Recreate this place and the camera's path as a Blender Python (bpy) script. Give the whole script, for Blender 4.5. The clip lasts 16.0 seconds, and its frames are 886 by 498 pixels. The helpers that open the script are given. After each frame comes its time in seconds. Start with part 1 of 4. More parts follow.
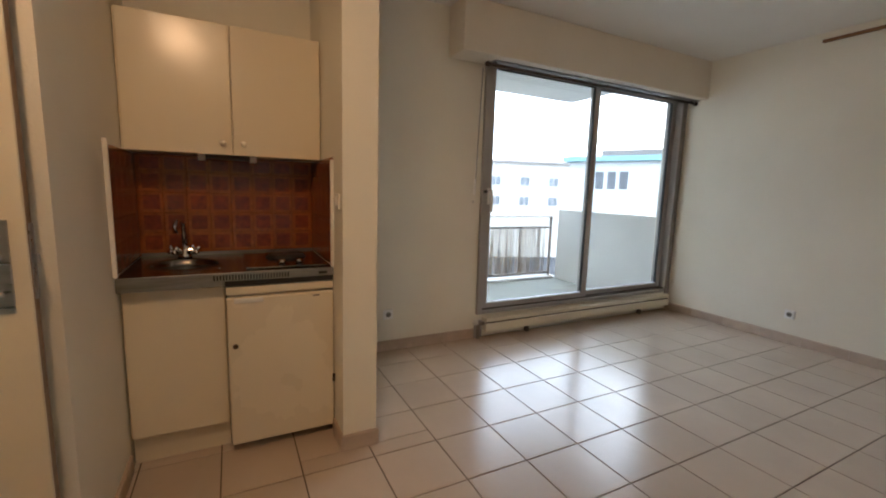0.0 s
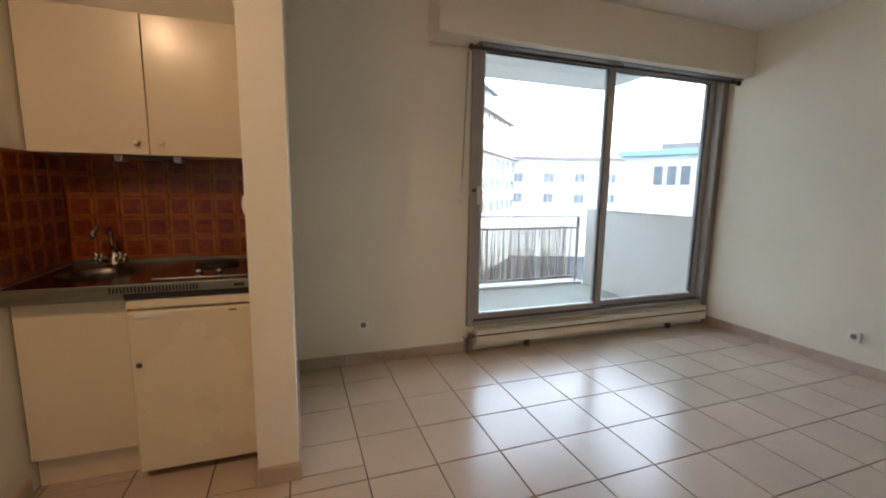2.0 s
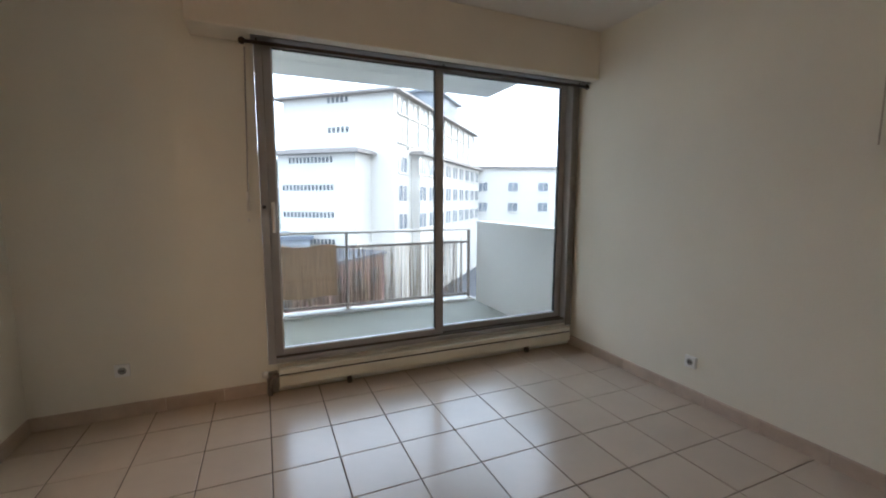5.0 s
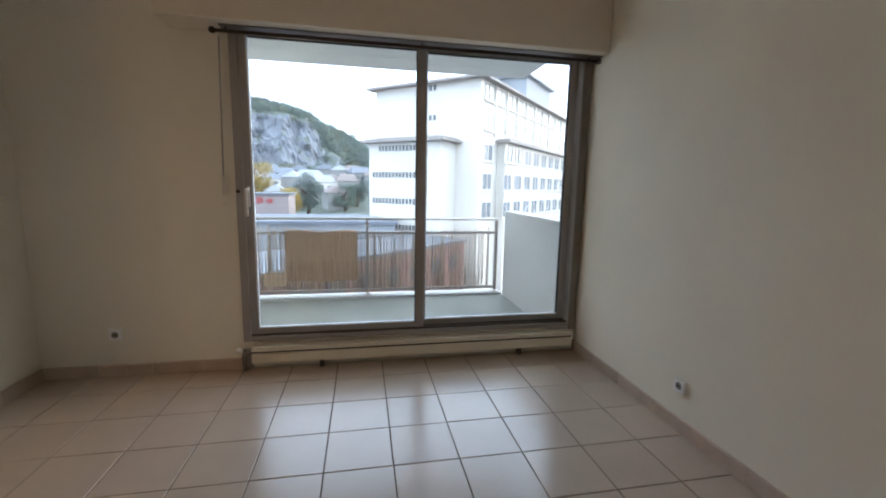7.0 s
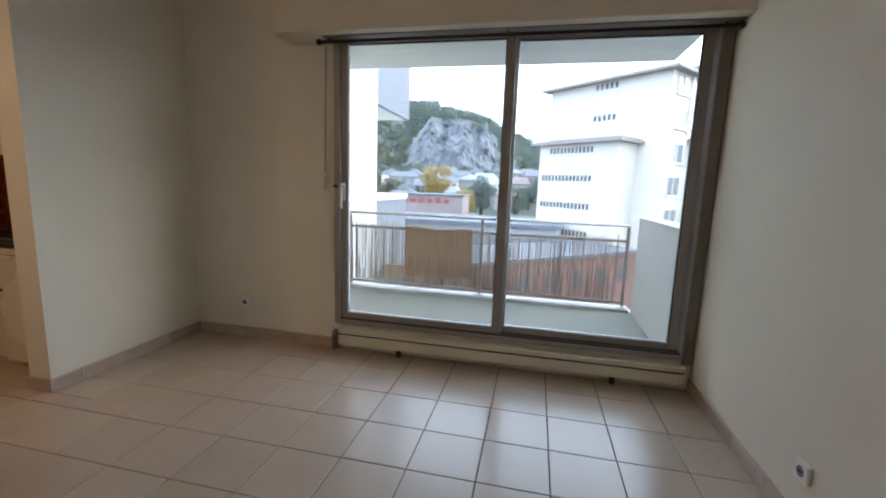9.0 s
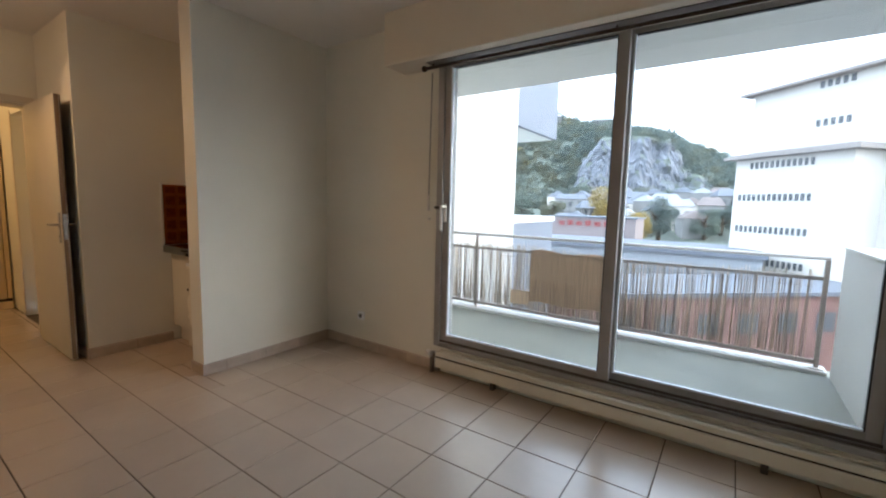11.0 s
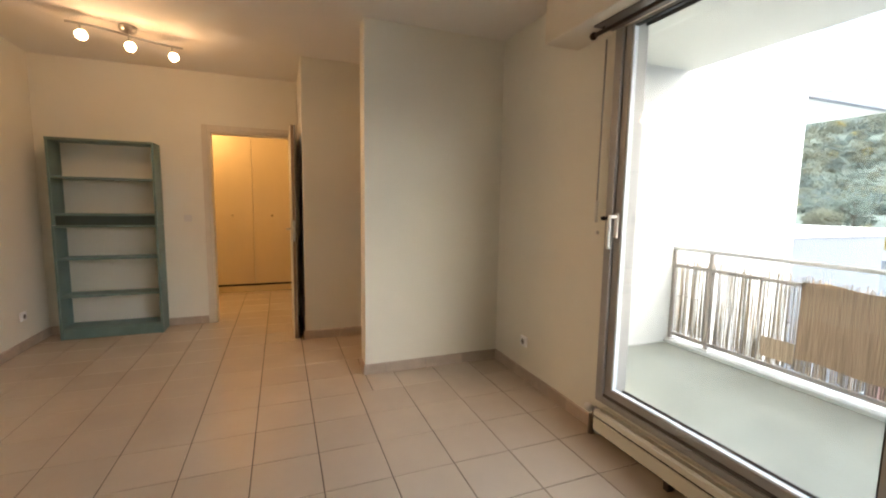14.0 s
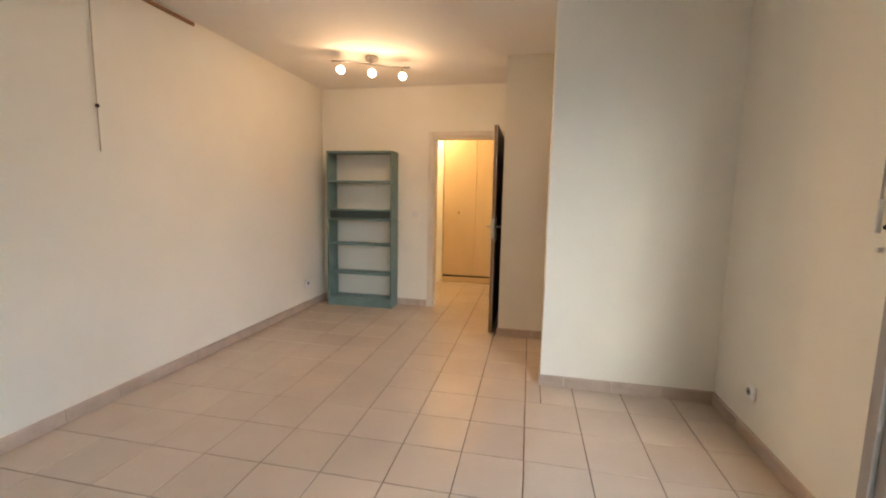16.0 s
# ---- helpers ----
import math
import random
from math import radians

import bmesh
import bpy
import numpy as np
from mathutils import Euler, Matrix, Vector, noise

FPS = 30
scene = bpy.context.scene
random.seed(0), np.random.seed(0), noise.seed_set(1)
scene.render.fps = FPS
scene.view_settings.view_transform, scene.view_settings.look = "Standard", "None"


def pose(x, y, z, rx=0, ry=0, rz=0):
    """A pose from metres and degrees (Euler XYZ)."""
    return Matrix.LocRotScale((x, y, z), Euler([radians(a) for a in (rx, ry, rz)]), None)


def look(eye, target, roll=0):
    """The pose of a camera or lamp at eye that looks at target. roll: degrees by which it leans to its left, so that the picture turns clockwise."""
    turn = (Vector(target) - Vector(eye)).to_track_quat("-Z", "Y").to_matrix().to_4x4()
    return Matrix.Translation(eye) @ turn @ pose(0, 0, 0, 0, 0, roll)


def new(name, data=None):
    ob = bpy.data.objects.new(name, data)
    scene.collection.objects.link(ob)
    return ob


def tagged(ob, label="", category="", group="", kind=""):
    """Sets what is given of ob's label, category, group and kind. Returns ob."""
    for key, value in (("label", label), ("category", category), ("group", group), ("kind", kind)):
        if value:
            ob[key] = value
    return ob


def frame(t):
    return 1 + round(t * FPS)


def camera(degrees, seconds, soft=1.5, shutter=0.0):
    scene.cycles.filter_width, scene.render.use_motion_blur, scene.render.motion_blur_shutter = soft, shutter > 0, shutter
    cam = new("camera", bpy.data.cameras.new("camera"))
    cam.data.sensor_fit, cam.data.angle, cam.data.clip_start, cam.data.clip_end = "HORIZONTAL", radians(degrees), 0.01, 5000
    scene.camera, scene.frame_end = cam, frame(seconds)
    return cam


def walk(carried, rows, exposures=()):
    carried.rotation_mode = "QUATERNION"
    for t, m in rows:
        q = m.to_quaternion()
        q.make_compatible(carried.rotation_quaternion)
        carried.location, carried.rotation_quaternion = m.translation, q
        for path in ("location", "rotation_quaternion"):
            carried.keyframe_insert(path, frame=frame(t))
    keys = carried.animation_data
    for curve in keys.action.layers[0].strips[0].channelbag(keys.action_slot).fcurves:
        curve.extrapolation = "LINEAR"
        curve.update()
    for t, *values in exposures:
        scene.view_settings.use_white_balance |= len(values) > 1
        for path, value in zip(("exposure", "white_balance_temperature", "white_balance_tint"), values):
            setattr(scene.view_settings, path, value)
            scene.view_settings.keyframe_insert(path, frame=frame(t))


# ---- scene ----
cam = camera(93.4, 16.0, soft=2.0)
PATH = [
    (0, (-0.627, -2.988, 1.24), (0.273, -1.223, 0.965), 1.7),
    (0.5, (-0.551, -2.931, 1.238), (0.241, -1.117, 0.952), 1.6),
    (1, (-0.423, -2.882, 1.249), (0.305, -1.042, 0.962), 0.2),
    (1.5, (-0.218, -2.905, 1.248), (0.367, -1.014, 0.964), 1.0),
    (2, (-0.011, -2.909, 1.255), (0.653, -1.045, 0.968), 0.9),
    (2.5, (0.174, -2.865, 1.256), (0.901, -1.018, 1.011), 0.9),
    (3, (0.388, -2.851, 1.272), (1.16, -1.019, 1.056), -0.2),
    (3.5, (0.596, -2.926, 1.292), (1.308, -1.069, 1.077), 0.7),
    (4, (0.815, -2.924, 1.281), (1.656, -1.121, 1.074), -0.4),
    (4.5, (1.013, -2.899, 1.281), (1.897, -1.116, 1.092), -0.4),
    (5, (1.224, -2.95, 1.297), (2.008, -1.125, 1.059), 0.1),
    (5.2, (1.322, -2.993, 1.29), (2.06, -1.15, 1.052), 0.7),
    (7.3, (2.109, -3.047, 1.302), (2.44, -1.098, 1.001), 1.5),
    (7.5, (2.157, -3.027, 1.287), (2.454, -1.072, 0.985), 2.0),
    (8, (2.32, -2.968, 1.281), (2.417, -0.992, 0.983), 2.3),
    (8.5, (2.469, -2.925, 1.286), (2.296, -0.95, 1.02), 1.0),
    (9, (2.661, -2.902, 1.278), (2.243, -0.97, 0.976), 2.0),
    (9.2, (2.717, -2.866, 1.284), (2.237, -0.948, 0.983), 1.7),
    (11.3, (3.053, -2.436, 1.275), (1.825, -0.872, 1.055), 2.0),
    (11.5, (3.073, -2.342, 1.282), (1.79, -0.825, 1.058), 2.4),
    (12, (3.087, -2.238, 1.295), (1.667, -0.841, 1.117), 2.0),
    (12.5, (3.125, -2.099, 1.332), (1.533, -0.908, 1.123), 2.7),
    (13, (3.116, -1.998, 1.293), (1.423, -0.958, 1.059), 2.1),
    (13.5, (3.062, -1.854, 1.29), (1.288, -0.956, 1.07), 1.4),
    (14, (3.043, -1.724, 1.311), (1.19, -1.004, 1.095), 0.9),
    (14.5, (3.047, -1.58, 1.305), (1.1, -1.187, 1.077), 2.9),
    (15, (2.999, -1.484, 1.307), (1.02, -1.306, 1.083), 1.8),
    (15.5, (2.939, -1.411, 1.312), (0.952, -1.462, 1.093), 0.2),
    (16, (2.913, -1.271, 1.313), (0.968, -1.672, 1.073), 1.1),
]
EXPOSURES = [(0, 3.05, 5450, 10), (2.0, 3.17, 5420, 10), (3.3, 3.15, 5380, 10), (4.0, 2.86, 5360, 10), (4.5, 2.7, 5360, 10), (5, 2.64, 5360, 10), (7.5, 2.6, 5350, 10), (9, 2.63, 5350, 10), (11.5, 2.84, 5420, 10), (12.5, 3.14, 5570, 10),
             (13.5, 3.36, 5880, 10), (14.5, 3.48, 6080, 10), (15.5, 3.7, 5880, 10), (16, 3.95, 5540, 10)]
walk(cam, [(t, look(eye, target, roll)) for t, eye, target, roll in PATH], EXPOSURES)
SKY, SUN, SPOT, HALL = 0.12, 0.3, 1.2, 2.0

# ---- world, sun, lamps ----
world = bpy.data.worlds.new("overcast_world")
scene.world = world
world.use_nodes = True
wn, wl = world.node_tree.nodes, world.node_tree.links
sky = wn.new("ShaderNodeTexSky")
sky.sky_type = "NISHITA"
sky.sun_disc = False
sky.sun_elevation = radians(15)
sky.sun_rotation = radians(79)
sky.dust_density = 5.0
sky.air_density = 1.0
cloud = wn.new("ShaderNodeMix")
cloud.data_type = "RGBA"
cloud.inputs[0].default_value = 0.72
cloud.inputs[7].default_value = (9.5, 10.0, 10.6, 1)
wl.new(sky.outputs[0], cloud.inputs[6])
wl.new(cloud.outputs[2], wn["Background"].inputs[0])
wn["Background"].inputs[1].default_value = SKY


def lamp(name, kind, m, energy, colour, **more):
    data = bpy.data.lights.new(name, kind)
    data.energy, data.color = energy, colour
    if "radius" in more:
        data.shadow_soft_size = more["radius"]
    if "angle" in more:
        data.angle = radians(more["angle"])
    if "cone" in more:
        data.spot_size, data.spot_blend = radians(more["cone"]), 1.0
    ob = new(name, data)
    ob.matrix_world = m
    return ob


lamp("sun", "SUN", look((20, 4, 5.5), (0, 0, 0)), SUN, (1.0, 0.98, 0.96), angle=55)
WARM = (1.0, 0.55, 0.245)
# three heads on the turned bar: room, room, kitchenette
for sx, sy, sz, aim, power in ((-0.755, -2.975, 2.415, (1.6, -2.6, 0.7), 1.0), (-0.865, -2.73, 2.405, (1.4, -1.9, 0.9), 1.0), (-0.975, -2.485, 2.40, (-0.45, -0.75, 0.9), 2.9)):
    lamp("spot_bulb", "POINT", pose(sx - 0.01, sy, sz - 0.03), SPOT * 0.24, WARM, radius=0.03)
    lamp("spot_beam", "SPOT", look((sx + 0.02, sy + 0.01, sz), aim), SPOT * power, WARM, radius=0.026, cone=90 if power > 2 else 128)
lamp("hall_bulb", "POINT", pose(-3.12, -2.72, 2.36), HALL, (1.0, 0.58, 0.22), radius=0.05)


# ---- materials ----
def pbr(name, col, rough=0.5, var=0.08, scale=4.0, bump=0.05, bscale=60.0, metal=0.0, stain=0.0, coat=0.0, rand=0.0, stretch=None, spec=0.5, rvar=0.1, island=0.0):
    m = bpy.data.materials.new(name)
    m.use_nodes = True
    n, l = m.node_tree.nodes, m.node_tree.links
    b = n["Principled BSDF"]
    b.inputs["Metallic"].default_value = metal
    b.inputs["Specular IOR Level"].default_value = spec
    b.inputs["Coat Weight"].default_value = coat
    b.inputs["Coat Roughness"].default_value = 0.2
    tc = n.new("ShaderNodeTexCoord")
    vec = tc.outputs["Object"]
    if rand:
        shift, oloc = n.new("ShaderNodeVectorMath"), n.new("ShaderNodeObjectInfo")
        l.new(vec, shift.inputs[0])
        l.new(oloc.outputs["Location"], shift.inputs[1])
        vec = shift.outputs[0]
    if stretch:
        mp = n.new("ShaderNodeMapping")
        mp.inputs["Scale"].default_value = stretch
        l.new(vec, mp.inputs[0])
        vec = mp.outputs[0]
    big = n.new("ShaderNodeTexNoise")
    big.inputs["Scale"].default_value = scale
    big.inputs["Detail"].default_value = 6
    fine = n.new("ShaderNodeTexNoise")
    fine.inputs["Scale"].default_value = bscale
    fine.inputs["Detail"].default_value = 4
    l.new(vec, big.inputs[0])
    l.new(vec, fine.inputs[0])
    hsv = n.new("ShaderNodeHueSaturation")
    hsv.inputs["Color"].default_value = (*col, 1)
    mr = n.new("ShaderNodeMapRange")
    mr.inputs["From Min"].default_value, mr.inputs["From Max"].default_value = 0.3, 0.7
    mr.inputs["To Min"].default_value, mr.inputs["To Max"].default_value = 1 - var, 1 + var
    l.new(big.outputs[0], mr.inputs[0])
    val = mr.outputs[0]
    if rand:
        oi = n.new("ShaderNodeObjectInfo")
        r2 = n.new("ShaderNodeMapRange")
        r2.inputs["To Min"].default_value, r2.inputs["To Max"].default_value = 1 - rand, 1 + rand
        l.new(oi.outputs["Random"], r2.inputs[0])
        mu = n.new("ShaderNodeMath")
        mu.operation = "MULTIPLY"
        l.new(val, mu.inputs[0])
        l.new(r2.outputs[0], mu.inputs[1])
        val = mu.outputs[0]
    if island:
        geo, r3, mi = n.new("ShaderNodeNewGeometry"), n.new("ShaderNodeMapRange"), n.new("ShaderNodeMath")
        r3.inputs["To Min"].default_value, r3.inputs["To Max"].default_value = 1 - island, 1 + island
        mi.operation = "MULTIPLY"
        l.new(geo.outputs["Random Per Island"], r3.inputs[0])
        l.new(val, mi.inputs[0])
        l.new(r3.outputs[0], mi.inputs[1])
        val = mi.outputs[0]
    f2 = n.new("ShaderNodeMapRange")
    f2.inputs["To Min"].default_value, f2.inputs["To Max"].default_value = 1 - var * 0.5, 1 + var * 0.5
    l.new(fine.outputs[0], f2.inputs[0])
    mu = n.new("ShaderNodeMath")
    mu.operation = "MULTIPLY"
    l.new(val, mu.inputs[0])
    l.new(f2.outputs[0], mu.inputs[1])
    l.new(mu.outputs[0], hsv.inputs["Value"])
    out = hsv.outputs[0]
    if stain:
        st = n.new("ShaderNodeTexNoise")
        st.inputs["Scale"].default_value = scale * 0.37
        st.inputs["Detail"].default_value = 8
        st.inputs["Roughness"].default_value = 0.65
        l.new(vec, st.inputs[0])
        sr = n.new("ShaderNodeMapRange")
        sr.inputs["From Min"].default_value, sr.inputs["From Max"].default_value = 0.5, 0.75
        sr.inputs["To Max"].default_value = stain
        l.new(st.outputs[0], sr.inputs[0])
        mx = n.new("ShaderNodeMix")
        mx.data_type = "RGBA"
        mx.inputs[7].default_value = (col[0] * 0.55, col[1] * 0.5, col[2] * 0.42, 1)
        l.new(sr.outputs[0], mx.inputs[0])
        l.new(out, mx.inputs[6])
        out = mx.outputs[2]
    l.new(out, b.inputs["Base Color"])
    rr = n.new("ShaderNodeMapRange")
    rr.inputs["To Min"].default_value, rr.inputs["To Max"].default_value = max(0.02, rough - rvar), min(1, rough + rvar)
    l.new(big.outputs[0], rr.inputs[0])
    l.new(rr.outputs[0], b.inputs["Roughness"])
    if bump:
        bp = n.new("ShaderNodeBump")
        bp.inputs["Strength"].default_value = bump
        bp.inputs["Distance"].default_value = 0.01
        l.new(fine.outputs[0], bp.inputs["Height"])
        l.new(bp.outputs[0], b.inputs["Normal"])
    return m


def glass_mat(name, tint=(0.97, 0.99, 0.98)):
    m = bpy.data.materials.new(name)
    m.use_nodes = True
    n, l = m.node_tree.nodes, m.node_tree.links
    n.remove(n["Principled BSDF"])
    tr, gl, mix, fr = n.new("ShaderNodeBsdfTransparent"), n.new("ShaderNodeBsdfGlossy"), n.new("ShaderNodeMixShader"), n.new("ShaderNodeLayerWeight")
    tr.inputs[0].default_value = (*tint, 1)
    gl.inputs["Roughness"].default_value = 0.01
    fr.inputs[0].default_value = 0.5
    pw, ma = n.new("ShaderNodeMath"), n.new("ShaderNodeMath")
    pw.operation, ma.operation = "POWER", "MULTIPLY_ADD"
    pw.inputs[1].default_value, ma.inputs[1].default_value, ma.inputs[2].default_value = 5.0, 0.8, 0.045
    l.new(fr.outputs["Facing"], pw.inputs[0])
    l.new(pw.outputs[0], ma.inputs[0])
    l.new(ma.outputs[0], mix.inputs[0])
    l.new(tr.outputs[0], mix.inputs[1])
    l.new(gl.outputs[0], mix.inputs[2])
    l.new(mix.outputs[0], n["Material Output"].inputs[0])
    return m


def glow_mat(name, colour, strength):
    m = bpy.data.materials.new(name)
    m.use_nodes = True
    b = m.node_tree.nodes["Principled BSDF"]
    b.inputs["Base Color"].default_value = (*colour, 1)
    b.inputs["Emission Color"].default_value = (*colour, 1)
    b.inputs["Emission Strength"].default_value = strength
    return m


WALL = pbr("wall_paint", (0.86, 0.832, 0.722), 0.62, 0.05, 0.9, 0.16, 140, stain=0.10)
CEIL = pbr("ceiling_paint", (0.85, 0.82, 0.76), 0.75, 0.04, 0.8, 0.12, 120)
BOXP = pbr("shutter_box_paint", (0.80, 0.73, 0.60), 0.5, 0.04, 1.2, 0.06, 90)
TILE = pbr("floor_tile_glaze", (0.55, 0.455, 0.36), 0.25, 0.05, 2.2, 0.02, 18, rand=0.035, stain=0.0, coat=0.45, rvar=0.03)
GROUT = pbr("tile_grout", (0.075, 0.054, 0.04), 0.85, 0.15, 9, 0.2, 200)
SKIRT = pbr("skirting_tile", (0.51, 0.41, 0.325), 0.4, 0.10, 9, 0.06, 60, rand=0.08, stain=0.2)
ALU = pbr("anodised_aluminium", (0.375, 0.36, 0.345), 0.42, 0.06, 5, 0.03, 150, metal=0.1)
# Dark brown that stands in for shade on the jamb, box underside and pipe.
JAMBD = pbr("shade_dark_brown", (0.20, 0.175, 0.155), 0.5, 0.1, 6, 0.05, 120)
ALUD = pbr("dark_aluminium_track", (0.10, 0.09, 0.085), 0.5, 0.1, 8, 0.05, 150, metal=0.3)
GASKET = pbr("black_rubber", (0.015, 0.015, 0.015), 0.6, 0.1, 20, 0.05, 100)
GLASS = glass_mat("window_glass", (0.80, 0.81, 0.80))
CREAM = pbr("cream_enamel", (0.79, 0.745, 0.61), 0.38, 0.04, 3, 0.04, 80, stain=0.06)
WHITE = pbr("white_plastic", (0.78, 0.76, 0.70), 0.35, 0.03, 10, 0.02, 80)
SOCK = pbr("bright_white_plastic", (0.88, 0.88, 0.86), 0.3, 0.02, 10, 0.0, 80)
WELL = pbr("grey_socket_plastic", (0.26, 0.255, 0.24), 0.6, 0.05, 20, 0.0, 80)
KNOBW = pbr("cream_knob", (0.86, 0.80, 0.66), 0.3, 0.03, 12, 0.0, 80)
# Bluish white that imitates daylight reflected on the pane's edge.
BEAD = pbr("sheen_pale_bead", (0.72, 0.76, 0.80), 0.3, 0.03, 10, 0.0, 80)
LAMIN = pbr("cream_laminate", (0.76, 0.68, 0.51), 0.22, 0.02, 2, 0.03, 70)
FRIDGE = pbr("fridge_enamel", (0.78, 0.70, 0.53), 0.26, 0.02, 2, 0.02, 120)
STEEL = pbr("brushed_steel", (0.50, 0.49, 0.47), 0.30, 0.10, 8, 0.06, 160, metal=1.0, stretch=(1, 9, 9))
# Steel base darkened to imitate the dark tiling mirrored in worktop, bowl and hob.
STEELT = pbr("dark_reflection_steel", (0.20, 0.19, 0.18), 0.20, 0.15, 8, 0.04, 120, metal=1.0, stretch=(1, 9, 9))
STEELM = pbr("dull_edge_steel", (0.30, 0.29, 0.265), 0.34, 0.15, 8, 0.06, 140, metal=1.0, stretch=(1, 9, 9), stain=0.3)
SIGNR = pbr("red_sign_paint", (0.30, 0.07, 0.065), 0.7, 0.1, 1, 0.05, 6)
EDGEG = pbr("grey_roof_edge", (0.30, 0.31, 0.32), 0.7, 0.08, 0.5, 0.1, 6)
TURQ = pbr("turquoise_roof_edge", (0.24, 0.40, 0.42), 0.6, 0.06, 0.5, 0.05, 6)
CHROME = pbr("chrome", (0.75, 0.75, 0.74), 0.10, 0.03, 20, 0.0, 60, metal=1.0)
IRON = pbr("black_cast_iron", (0.02, 0.02, 0.021), 0.55, 0.15, 12, 0.2, 200)
# Near-black that stands for the shade in gaps and recesses.
DARK = pbr("gap_shade_black", (0.02, 0.017, 0.014), 0.7, 0.1, 10, 0.05, 60)
SPLASH = pbr("brown_tile_glaze", (0.19, 0.036, 0.006), 0.2, 0.3, 30, 0.05, 60, rand=0.12, coat=0.3)
SPLASH2 = pbr("orange_tile_glaze", (0.31, 0.080, 0.011), 0.2, 0.25, 40, 0.05, 60, rand=0.12, coat=0.3)
DOORP = pbr("door_paint", (0.72, 0.66, 0.53), 0.42, 0.04, 3, 0.05, 60, stain=0.1)
# Door back colour, darkened for the shaded gap between leaf and wall.
DOORD = pbr("dark_door_back_shade", (0.075, 0.045, 0.028), 0.5, 0.2, 6, 0.08, 60, stretch=(1, 1, 0.1))
BAND = pbr("bare_door_edge", (0.26, 0.17, 0.10), 0.6, 0.15, 8, 0.08, 60, stretch=(1, 1, 0.1))
FRAMEW = pbr("door_frame_paint", (0.74, 0.67, 0.55), 0.45, 0.06, 4, 0.06, 60, stain=0.12)
CLOSET = pbr("closet_veneer", (0.70, 0.545, 0.32), 0.45, 0.04, 2, 0.03, 70, stretch=(2, 2, 0.5))
TEAL = pbr("teal_paint", (0.155, 0.235, 0.22), 0.5, 0.12, 7, 0.12, 70, stain=0.25)
TEALD = pbr("dark_teal_board", (0.035, 0.06, 0.06), 0.5, 0.15, 7, 0.1, 70)
WOODR = pbr("varnished_wood", (0.24, 0.12, 0.05), 0.4, 0.2, 10, 0.08, 60, stretch=(1, 1, 1))
CORD = pbr("dirty_cord", (0.55, 0.50, 0.42), 0.8, 0.1, 30, 0.1, 200)
KNOBB = pbr("pale_brass", (0.36, 0.25, 0.13), 0.35, 0.1, 20, 0.02, 90, metal=0.5)
BRASS = pbr("brown_metal", (0.055, 0.035, 0.024), 0.4, 0.15, 20, 0.05, 90, metal=0.6)
# outside
STUCCO = pbr("white_stucco", (0.64, 0.64, 0.615), 0.85, 0.05, 0.8, 0.25, 60, stain=0.10)
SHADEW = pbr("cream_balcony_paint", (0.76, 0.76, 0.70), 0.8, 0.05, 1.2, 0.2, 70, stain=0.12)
BLUEG = pbr("pale_blue_panel", (0.20, 0.217, 0.25), 0.6, 0.05, 1.0, 0.05, 60)
CONC = pbr("balcony_floor", (0.31, 0.315, 0.27), 0.7, 0.12, 2.5, 0.2, 90, stain=0.35)
RAILP = pbr("rail_paint", (0.34, 0.295, 0.26), 0.45, 0.08, 8, 0.05, 90)
RAILT = pbr("rail_top_paint", (0.60, 0.56, 0.52), 0.4, 0.06, 8, 0.05, 90)
REED = pbr("dry_reed", (0.41, 0.325, 0.23), 0.75, 0.3, 14, 0.2, 90, stretch=(9, 9, 0.35), island=0.55)
PANEL = pbr("straw_mat", (0.54, 0.40, 0.28), 0.8, 0.3, 9, 0.6, 40, stretch=(11, 11, 0.35))
FACADE = pbr("pale_facade", (0.68, 0.635, 0.56), 0.85, 0.05, 0.25, 0.1, 6)
LEDGE = pbr("grey_ledge", (0.33, 0.295, 0.265), 0.8, 0.08, 0.5, 0.1, 8)
BRICKR = pbr("red_brick_facade", (0.20, 0.11, 0.09), 0.85, 0.25, 0.5, 0.3, 5)
HOUSEW = pbr("house_render", (0.30, 0.295, 0.28), 0.85, 0.08, 0.3, 0.1, 6)
PANE = pbr("distant_pane", (0.21, 0.225, 0.245), 0.25, 0.25, 0.6, 0.0, 6)
PANED = pbr("dark_distant_pane", (0.105, 0.11, 0.115), 0.25, 0.2, 0.6, 0.0, 6)
REDW = pbr("pinkish_render", (0.30, 0.25, 0.235), 0.85, 0.1, 0.3, 0.1, 6)
REDR = pbr("red_roof_tiles", (0.20, 0.165, 0.15), 0.8, 0.2, 0.6, 0.3, 6, stretch=(1, 6, 1))
SLATE = pbr("slate_roof", (0.15, 0.16, 0.18), 0.7, 0.15, 0.5, 0.2, 5)
ASPH = pbr("town_ground", (0.08, 0.08, 0.085), 0.9, 0.3, 0.05, 0.2, 2)
# Greens and olive are lighter than real foliage: distance haze put into the colour.
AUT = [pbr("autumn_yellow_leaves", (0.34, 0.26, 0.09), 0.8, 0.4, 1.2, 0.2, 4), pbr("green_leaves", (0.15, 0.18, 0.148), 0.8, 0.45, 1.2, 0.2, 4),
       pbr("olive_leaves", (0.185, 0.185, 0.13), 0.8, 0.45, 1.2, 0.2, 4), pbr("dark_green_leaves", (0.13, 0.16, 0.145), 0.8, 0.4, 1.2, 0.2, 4)]
